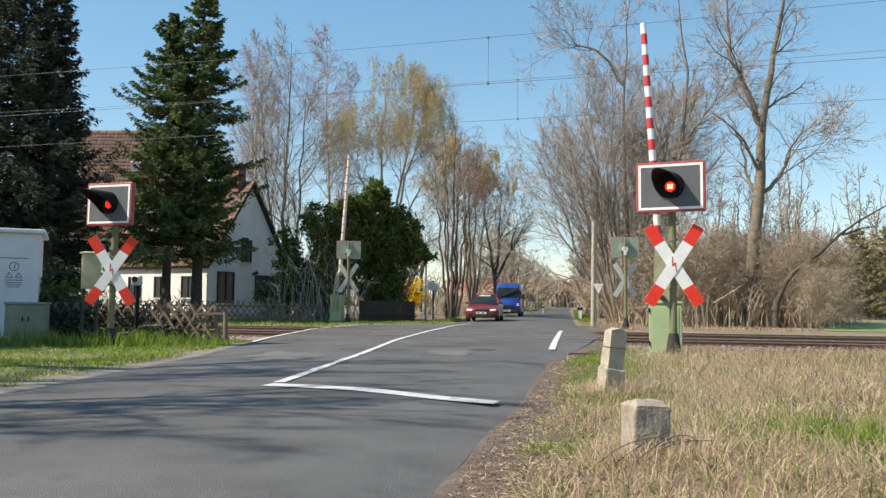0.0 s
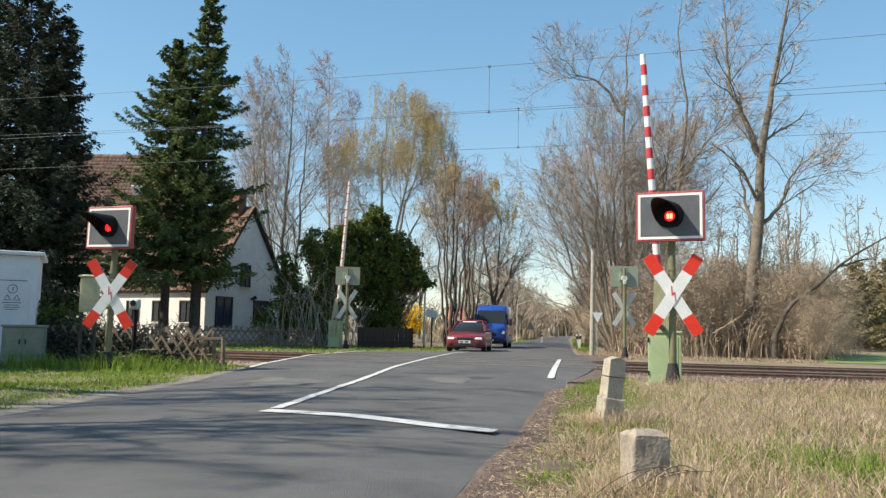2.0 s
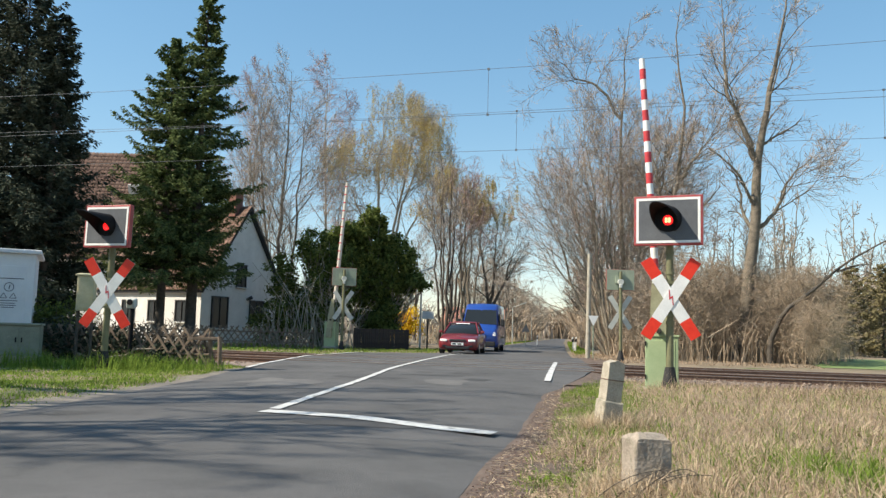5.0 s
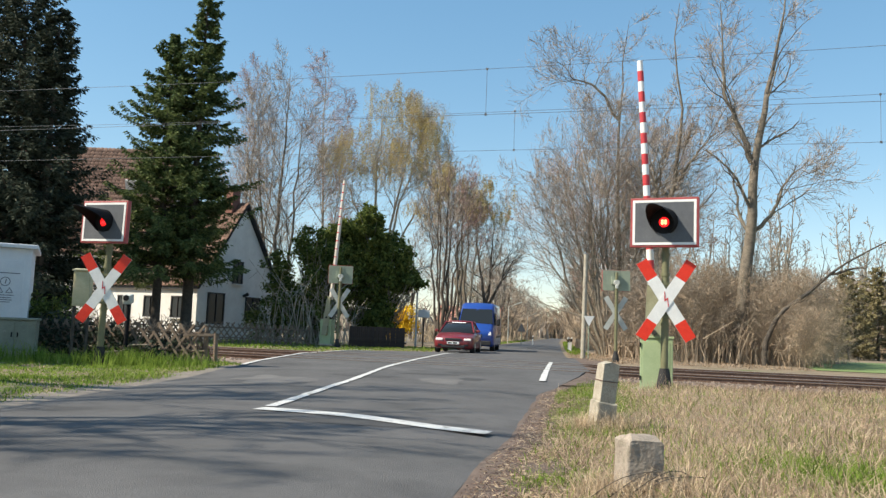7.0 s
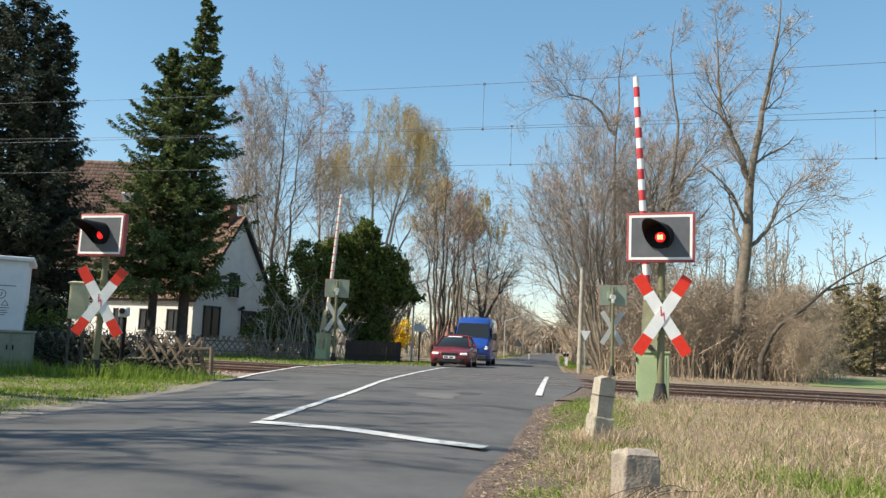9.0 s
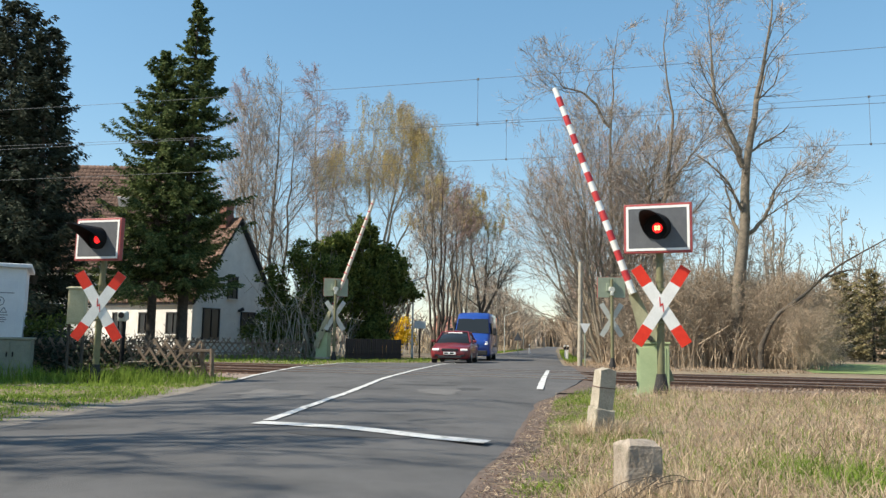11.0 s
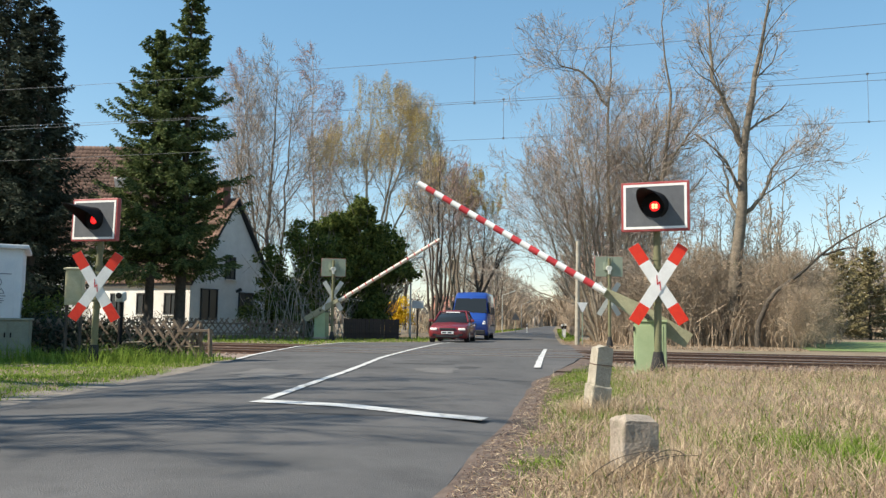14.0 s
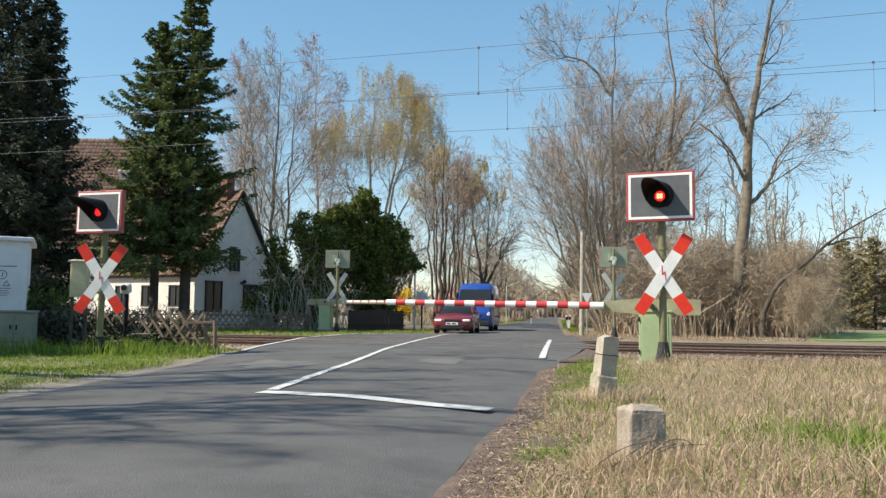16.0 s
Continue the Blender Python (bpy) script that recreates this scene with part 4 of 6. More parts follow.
    # right side: willows and old trees beyond the tracks
    bush3 = [(11, (0.2, 1.0), (0.3, 0.8), 5.2, 5, 0.3, 0.3, 0.5), (9, (0.1, 1.0), (0.35, 0.85), 0.7, 4, 0.25, 0.3, 0.5), (12, (0.1, 1.0), (0.35, 0.85), 0.8, 3, 0.2, 0.35, 0.45)]
    grown_tree(pose(9.2, 43, 0), fan(rnd, 11, 0.1, 4.9, 13.6, 0.45, 0.42), bush3, 31, "broad grey-brown bare willow with many stems beyond the tracks", BARK, TWIG, floor=0.0055)
    grown_tree(pose(11.2, 49, 0), fan(rnd, 7, 0.11, 4.8, 13.8, 0.45, 0.4), bush3, 34, "bare willow behind the old trees", BARK, TWIG_RED, floor=0.0055)
    old = [(11, (0.3, 1.0), (0.4, 1.0), 4.6, 6, 0.3, 0.45, 0.4), (8, (0.1, 1.0), (0.4, 0.95), 0.65, 4, 0.2, 0.4, 0.45), (12, (0.1, 1.0), (0.4, 0.95), 0.8, 3, 0.15, 0.4, 0.45)]
    grown_tree(pose(10.0, 45, 0), [(0.17, [(0, 0, -0.1), (0.2, 0, 6), (0.0, 0, 13), (0.4, 0, 19)]), (0.1, [(0, 0, 13.2), (-1.3, 0, 15.2), (-2.6, 0, 15.4), (-3.6, 0, 16.6)])], old, 39, "tall bare tree with a crooked side limb", BARK_OLD, TWIG, floor=0.0065, shake=0.15)
    grown_tree(pose(11.4, 41, 0), [(0.24, [(0, 0, -0.1), (0.0, 0, 3.5), (0.1, 0, 7), (0.75, 0, 9), (0.8, 0, 13), (0.6, 0, 18.5)]), (0.17, [(0.05, 0, 6.6), (-0.3, -0.1, 8.5), (-0.75, -0.1, 10.6)]),
                                   (0.09, [(0.75, 0, 9), (1.8, 0, 10.6), (3.4, 0.2, 12.4)])], old, 32, "old pollard with a tall bent stem and a broken stub", BARK_OLD, TWIG, floor=0.0065, shake=0.12)
    grown_tree(pose(13.9, 38.5, 0), [(0.36, [(0, 0, -0.15), (0.75, 0, 3.2), (1.0, 0, 6.5), (1.15, 0, 9.8), (1.8, 0.1, 12.6), (2.3, 0.1, 15), (2.9, 0.3, 19)]), (0.17, [(1.12, 0, 9.6), (0.75, 0, 11), (-0.1, 0, 12.4), (-0.3, 0, 14.5), (-0.5, 0, 18)]),
                                     (0.12, [(1.0, 0, 6.0), (2.1, -0.2, 7.2), (2.7, -0.2, 8.9), (4.4, -0.3, 10.2)])], old, 33,
               "tall old bare tree with a leaning forked trunk", BARK_OLD, TWIG, floor=0.0065, shake=0.1)
    grown_tree(pose(14.7, 36.2, 0), [(0.14, [(0, 0, -0.15), (0.05, 0, 1.3), (0.6, 0, 2.3), (1.9, -0.1, 3.3), (3.1, -0.1, 4.3), (5.0, -0.2, 5.6), (7.3, -0.3, 6.7)]), (0.07, [(3.0, -0.1, 4.1), (3.7, -0.3, 4.4), (4.5, -0.3, 4.5)])],
               [(8, (0.4, 1.0), (0.5, 1.2), 2.4, 5, 0.6, 0.4, 0.35), (4, (0.2, 1.0), (0.5, 1.0), 0.5, 3, 0.3, 0.4, 0.5), (4, (0.2, 1.0), (0.5, 1.0), 0.5, 2, 0.3, 0.4, 0.6)], 36,
               "dark leaning bare tree with a long bowed limb", BARK_DARK, TWIG, shake=0.1)
    grown_tree(pose(18.0, 48, 0), fan(rnd, 3, 0.1, 1.6, 9.0), thin3, 35, "slender bare tree behind the thicket", BARK, TWIG)
    # bare shrubs round the old trees
    tangle = [(10, (0.05, 1.0), (0.3, 0.9), 2.6, 4, 0.2, 0.5, 0.5), (8, (0.1, 1.0), (0.4, 1.0), 0.65, 3, 0.0, 0.5, 0.55), (8, (0.1, 1.0), (0.4, 1.0), 0.7, 2, -0.1, 0.5, 0.6)]
    for spec in ((16.7, 37.2, 2.0, 4.0, 81, SHOOTS), (11.7, 37.6, 1.6, 4.6, 82, SHOOTS), (10.3, 40.2, 1.6, 4.4, 83, TWIG), (17.2, 40.5, 2.2, 4.2, 84, SHOOTS)):
        x, y, w, h, sd, mat = spec
        first = grown_tree(pose(x, y, 0), fan(rnd, 13, 0.022, w, h, 0.8, 0.5), tangle, sd, "tangled brown bare shrub under the old trees", BARK, mat, "bare shrubs", "bare_shrub", "shrub", floor=0.0045)
        if sd == 81:
            for x2, y2, k in ((15.9, 34.6, 0.62), (13.4, 39.6, 1.1), (19.5, 44, 0.9), (10.6, 47.0, 0.95), (22.5, 47.5, 0.8), (16.4, 44.5, 1.15)):
                ob = copy_thing(first, pose(x2, y2, 0, 0, 0, rnd.uniform(0, 360)))
                ob.scale = (k, k, k)
    d = grown_tree(pose(27, 80, 0), fan(rnd, 3, 0.11, 1.6, 9.0), [(6, (0.25, 1.0), (0.4, 0.9), 2.6, 3, 0.4, 0.3, 0.5), (6, (0.2, 1.0), (0.4, 0.9), 0.5, 2, 0.2, 0.35, 0.55), (4, (0.2, 1.0), (0.4, 0.9), 0.55, 2, 0.1, 0.3, 0.6)],
                   37, "bare tree at the wood's edge", BARK, TWIG, "wood edge trees", floor=0.014)
    for i in range(18):  # second rows behind the avenue
        y = 85 + i * 14 + rng.uniform(-4, 4)
        for x in (float(road_left(y)) - rng.uniform(7, 16), float(road_right(y)) + rng.uniform(7, 18)):
            ob = copy_thing(rng.choice((b, c, d)), pose(x, y, 0, 0, 0, rng.uniform(0, 360)))
            k = rng.uniform(0.8, 1.15)
            ob.scale = (k, k, k)
    for i in range(44):
        y = 66 + rng.uniform(0, 30)
        x = 19 + i * 1.35 + rng.uniform(-1, 1)
        ob = copy_thing(d, pose(x, y, 0, 0, 0, rng.uniform(0, 360)))
        k = rng.uniform(1.2, 1.8)
        ob.scale = (k, k, k)
    thicket(pose(13.4, 38, 0), 8.5, 4.0, 2.6, 700, 41, "low brown bare undergrowth at the trees' foot", SHOOTS, 0.011)
    thicket(pose(10.9, 42, 0), 4.5, 4, 2.2, 450, 42, "pale brown bare undergrowth beside the road", SHOOTS, 0.011)
    thicket(pose(18.0, 46, 0), 9, 4, 2.4, 800, 43, "grey-brown undergrowth along the field", TWIG, 0.012)
    thicket(pose(53, 82, 0), 70, 14, 4.5, 2600, 44, "brown undergrowth of the far wood", SHOOTS, 0.04)
    thicket(pose(66, 440, 0), 130, 30, 18.0, 1500, 65, "distant brown woods at the road's end", SHOOTS, 0.22)
    thicket(pose(17.0, 175, 0, 0, 0, 81), 130, 6, 7.5, 1500, 66, "brown undergrowth along the far avenue", SHOOTS, 0.05)
    thicket(pose(33.0, 175, 0, 0, 0, 81), 150, 8, 8.5, 1700, 67, "brown undergrowth behind the far avenue", SHOOTS, 0.05)
    thicket(pose(62, 95, 0), 84, 10, 11.0, 4600, 49, "grey-brown depth of the far wood", TWIG, 0.05)
    thicket(pose(236, 330, 0), 360, 40, 17.0, 2600, 57, "distant grey-brown woods on the horizon", TWIG, 0.16)
    thicket(pose(-110, 300, 0), 300, 40, 16.0, 2200, 58, "distant brown woods beyond the road", TWIG, 0.15)
    thicket(pose(17.2, 92, 0, 0, 0, 81), 60, 3, 3.0, 1200, 45, "brown undergrowth along the road verge", SHOOTS, 0.02)
    thicket(pose(5.0, 100, 0, 0, 0, 80), 60, 4, 2.6, 1200, 46, "pale dry undergrowth along the road verge", STRAW, 0.02)
    leafy_bush(pose(22.5, 60, 0), [(0, 0, 1.2, 2.4, 1.6, 1.4), (2.6, 0, 1.0, 1.5, 1.2, 1.1)], 5000, 51, "olive-green bush at the field's edge", LEAF_BUSH)
    for x, y, h, r, sd in ((32.5, 64, 7.0, 2.0, 72), (36.0, 66, 7.5, 2.2, 73), (28.6, 68, 4.5, 1.8, 74)):
        conifer(pose(x, y, 0), h, r, sd, "olive-brown conifer at the wood's edge", LEAF_OLIVE, 170, 70, 0.03, 0.5, 0.3, 0.28, group="wood edge conifers")
    # evergreens on the far left corner
    leafy_bush(pose(-3.4, 46, 0), [(0, 0, 3.2, 1.3, 1.4, 3.0), (1.4, 0, 4.0, 1.3, 1.2, 0.9), (2.3, 0.2, 3.6, 0.7, 0.7, 0.5), (0.9, 0.2, 5.2, 1.2, 1.1, 1.0), (-0.8, 0.3, 4.6, 1.2, 1.2, 1.6), (0.3, -0.4, 1.4, 1.1, 1.1, 1.5), (0.2, 0, 6.2, 1.0, 1.0, 0.9), (-1.6, 0, 6.0, 1.1, 1.0, 1.3), (-2.6, 0, 4.6, 1.2, 1.1, 2.0), (-0.4, 0, 7.1, 0.8, 0.8, 0.9)], 38000, 52, "tall dark evergreen shrub with sunlit top", LEAF_BUSH, 0.13, 14)
    leafy_bush(pose(-6.2, 44, 0), [(0, 0, 2.6, 1.5, 1.3, 2.6), (-1.4, 0, 1.7, 1.2, 1.1, 1.8), (0.7, 0.3, 4.8, 0.8, 0.8, 1.3), (1.3, 0.2, 3.4, 1.0, 1.0, 1.6), (-2.2, 0.4, 3.0, 1.0, 0.9, 2.3), (-0.7, 0.3, 5.2, 1.0, 0.9, 1.4)], 19000, 53, "green shrub overgrown with bare shoots", LEAF_BUSH, 0.1, 24)
    leafy_bush(pose(-8.6, 44.5, 0), [(0, 0, 1.3, 1.6, 1.0, 1.3)], 3500, 54, "low green garden shrub behind the fence", LEAF_BUSH, 0.09, 20)
    leafy_bush(pose(-2.2, 55, 0), [(0, 0, 1.3, 1.3, 0.9, 1.2)], 5000, 55, "yellow flowering forsythia bush", BLOSSOM, 0.09, 12)
    leafy_bush(pose(-11.3, 20.5, 0), [(0, 0, 0.8, 1.3, 0.6, 0.8), (1.4, 0.3, 0.9, 1.0, 0.6, 0.8)], 4500, 56, "green ivy and shrubs behind the lattice fence", LEAF_BUSH, 0.07, 14)
    thicket(pose(-6.6, 43.0, 0), 5.0, 1.6, 4.4, 110, 47, "pale bare shoots among the shrubs", BARK_PALE, 0.013)
    leafy_bush(pose(-7.8, 19.72, 0, 0, 0, -10), [(-1.4, 0, 0.42, 0.8, 0.25, 0.45), (0.0, 0, 0.36, 0.8, 0.22, 0.4), (1.3, 0, 0.25, 0.7, 0.2, 0.3)], 5600, 69, "dark ivy and bramble leaves behind the lattice fence", NEEDLE_DARK, 0.06, 12)
    thicket(pose(-8.0, 20.2, 0), 5.0, 0.8, 1.2, 420, 48, "dark brambles behind the lattice fence", BARK_DARK, 0.009)
    # trees outside the view, whose shade falls on the road and the verge
    shade = [(9, (0.3, 1.0), (0.5, 1.0), 4.4, 5, 0.35, 0.35, 0.5), (5, (0.2, 1.0), (0.4, 0.9), 0.5, 3, 0.2, 0.35, 0.55), (5, (0.2, 1.0), (0.4, 0.9), 0.5, 2, 0.1, 0.3, 0.7)]
    for x, y, h, sd in ((-12.5, 4.4, 12.0, 61), (-15.5, 6.2, 14.5, 62), (-13.6, 8.6, 13.5, 63), (-14.6, 2.4, 13.0, 64)):
        grown_tree(pose(x, y, 0), [(0.29, [(0, 0, -0.1), (0.2, 0.1, h * 0.35), (-0.2, 0.2, h * 0.7), (0.3, 0, h)]), (0.15, [(0.1, 0, h * 0.25), (1.2, 0.6, h * 0.55), (1.6, 1.2, h * 0.9)])], shade, sd,
                   "bare roadside tree whose shade falls across the road", BARK_OLD, TWIG, "shading roadside trees", floor=0.017)
    # unseen dense conifer, added to throw shade on the hut and cabinet
    conifer(pose(-15.9, 15.5, 0), 9.2, 3.2, 68, "unseen dark conifer added to shade the equipment hut", NEEDLE_DARK, 260, 60, 0.03, 0.35, 0.3, 0.4)


make_trees()


# ---- vehicles ----
def loft(bm, sections):
    """Skin over outlines (y, [(x, z), ...]) of equal length, closed at both ends."""
    rings = [[bm.verts.new((x, y, z)) for x, z in pts] for y, pts in sections]
    k = len(rings[0])
    for a, b in zip(rings, rings[1:]):
        for i in range(k):
            bm.faces.new((a[i], a[(i + 1) % k], b[(i + 1) % k], b[i]))
    bm.faces.new(rings[0])
    bm.faces.new(rings[-1])
    bmesh.ops.recalc_face_normals(bm, faces=bm.faces)
    return bm


def hull(hw, z0, z1, tuck=0.06, crown=0.03):
    """Rounded outline of a car body, half width hw, from z0 to z1."""
    m = (z0 + z1) / 2
    right = [(hw - tuck * 1.6, z0), (hw - tuck * 0.4, z0 + 0.06), (hw, m), (hw - tuck * 0.35, z1 - 0.1), (hw - tuck * 1.7, z1 - 0.01)]
    return right + [(0.0, z1 + crown)] + [(-x, z) for x, z in right[::-1]] + [(0.0, z0)]


def paint(name, c, rough=0.25):
    m, n, l, b = nodes_of(name)
    b.inputs["Base Color"].default_value = (*c, 1)
    b.inputs["Roughness"].default_value = rough
    b.inputs["Coat Weight"].default_value = 0.6
    no, mr = n.new("ShaderNodeTexNoise"), n.new("ShaderNodeMapRange")
    no.inputs["Scale"].default_value, no.inputs["Detail"].default_value = 9.0, 5
    mr.inputs[3].default_value, mr.inputs[4].default_value = rough, rough + 0.3
    l.new(no.outputs[0], mr.inputs[0])
    l.new(mr.outputs[0], b.inputs["Roughness"])
    return m


CAR_RED = paint("dark_red_car_paint", (0.17, 0.01, 0.014))
VAN_BLUE = paint("blue_van_paint", (0.01, 0.05, 0.27))
CAR_GLASS = glass("dark_car_glass", (0.02, 0.025, 0.03))
RUBBER = surface("tyre_rubber", (0.015, 0.015, 0.015), (0.035, 0.034, 0.032), 8, 0.85, 0, 0.1)
RIM = surface("alloy_rim", (0.35, 0.35, 0.36), (0.5, 0.5, 0.5), 8, 0.4, 0.8, 0)
HEADLIGHT = glowing("lit_headlight", (0.9, 0.86, 0.78), 0.16)
PLASTIC = surface("black_plastic", (0.015, 0.015, 0.016), (0.03, 0.03, 0.032), 5, 0.6, 0, 0.05)
PLATE = surface("plate_white", (0.7, 0.7, 0.68), (0.8, 0.8, 0.78), 5, 0.5, 0, 0)


def wheels(base, track, fore, aft, r, wide):
    for x in (-track, track):
        for y in (fore, aft):
            bm = mk()
            rod(bm, (x - wide / 2, y, r), (x + wide / 2, y, r), r, n=24)
            bmesh.ops.bevel(bm, geom=[e for e in bm.edges if e.is_manifold and e.calc_face_angle(0) > 1], offset=0.03, segments=2, affect="EDGES")
            wheel = part("wheel", bm, RUBBER, base, "black tyre on a grey rim")
            bm = mk()
            s = 1 if x > 0 else -1
            rod(bm, (x + s * (wide / 2 - 0.01), y, r), (x + s * (wide / 2 + 0.012), y, r), r * 0.62, r * 0.55, 18)
            part("rim", bm, RIM, wheel)


def make_sedan():
    base = thing("car", pose(1.15, 38, 0.02), "dark red saloon car with lit headlights waiting at the crossing", "car")
    bm = mk()
    loft(bm, [(0.02, hull(0.62, 0.36, 0.60)), (0.08, hull(0.78, 0.24, 0.66)), (0.3, hull(0.85, 0.2, 0.72)), (0.75, hull(0.87, 0.2, 0.79)),
              (1.35, hull(0.87, 0.2, 0.90)), (2.2, hull(0.87, 0.2, 0.93)), (3.4, hull(0.87, 0.2, 0.95)), (4.1, hull(0.84, 0.24, 0.95)), (4.35, hull(0.76, 0.34, 0.86)), (4.42, hull(0.66, 0.42, 0.76))])
    body = part("body", bm, CAR_RED, base, "dark red painted body", True)
    bm = mk()

    def cab(hw0, hw1, z0, z1):
        r = [(hw0, z0), (hw0 * 0.6 + hw1 * 0.4 + 0.02, z0 + (z1 - z0) * 0.5), (hw1, z1 - 0.05), (hw1 - 0.08, z1)]
        return r + [(0, z1 + 0.015)] + [(-x, z) for x, z in r[::-1]]
    loft(bm, [(1.22, cab(0.76, 0.74, 0.86, 0.92)), (1.6, cab(0.77, 0.68, 0.86, 1.13)), (2.05, cab(0.78, 0.58, 0.88, 1.385)), (2.6, cab(0.78, 0.57, 0.88, 1.42)),
              (3.1, cab(0.78, 0.57, 0.88, 1.39)), (3.55, cab(0.77, 0.64, 0.88, 1.14)), (3.8, cab(0.75, 0.72, 0.9, 0.98))])
    part("greenhouse", bm, CAR_GLASS, base, "dark reflective windows", True)
    bm = mk()
    loft(bm, [(2.02, [(0.56, 1.37), (0.5, 1.40), (0, 1.415), (-0.5, 1.40), (-0.56, 1.37), (0, 1.36)]), (2.6, [(0.58, 1.40), (0.5, 1.435), (0, 1.45), (-0.5, 1.435), (-0.58, 1.40), (0, 1.38)]),
              (3.14, [(0.57, 1.375), (0.5, 1.405), (0, 1.42), (-0.5, 1.405), (-0.57, 1.375), (0, 1.36)])])
    part("roof", bm, CAR_RED, base, "dark red roof", True)
    for s in (-1, 1):
        for a, b in (((s * 0.765, 1.25, 0.9), (s * 0.575, 2.06, 1.39)), ((s * 0.585, 3.1, 1.39), (s * 0.75, 3.75, 0.96)), ((s * 0.79, 2.55, 0.9), (s * 0.6, 2.58, 1.4))):
            bm = mk()
            rod(bm, a, b, 0.035, n=8)
            part("pillar", bm, CAR_RED, base)
        bm = mk()
        box(bm, (s * 0.6, 0.08, 0.6), (0.31, 0.14, 0.095), pose(0, 0, 0, 0, 0, s * 14), bevel=0.03)
        part("headlight", bm, HEADLIGHT, base, "lit headlight")
        bm = mk()
        box(bm, (s * 0.93, 1.5, 0.97), (0.16, 0.1, 0.12), bevel=0.03)
        part("mirror", bm, CAR_RED, base)
        bm = mk()
        box(bm, (s * 0.55, 0.045, 0.36), (0.2, 0.06, 0.09), bevel=0.02)
        part("fog_lamp", bm, CAR_GLASS, base)
        bm = mk()
        box(bm, (s * 0.872, 2.3, 0.68), (0.01, 0.9, 0.012))
        part("door_seam", bm, PLASTIC, body)
    bm = mk()
    box(bm, (0, 0.015, 0.6), (0.7, 0.06, 0.1), bevel=0.02)
    part("grille", bm, PLASTIC, base, "black radiator grille")
    bm = mk()
    box(bm, (0, 0.03, 0.3), (1.0, 0.05, 0.12), bevel=0.02)
    part("air_intake", bm, PLASTIC, base)
    bm = mk()
    box(bm, (0, -0.01, 0.45), (0.52, 0.02, 0.11), bevel=0.004)
    plate = part("number_plate", bm, PLATE, base, "white plate with plain dark bars")
    for x in (-0.14, 0.09):
        bm = mk()
        box(bm, (x, -0.022, 0.45), (0.17, 0.004, 0.055))
        part("bar", bm, BLACK, plate)
    bm = mk()
    box(bm, (0, 1.93, 1.345), (0.62, 0.012, 0.06), pose(0, 0, 0, -58, 0, 0))
    part("windscreen_strip", bm, WHITE, base, "white strip on the windscreen")
    wheels(base, 0.76, 0.85, 3.45, 0.3, 0.2)
    return base


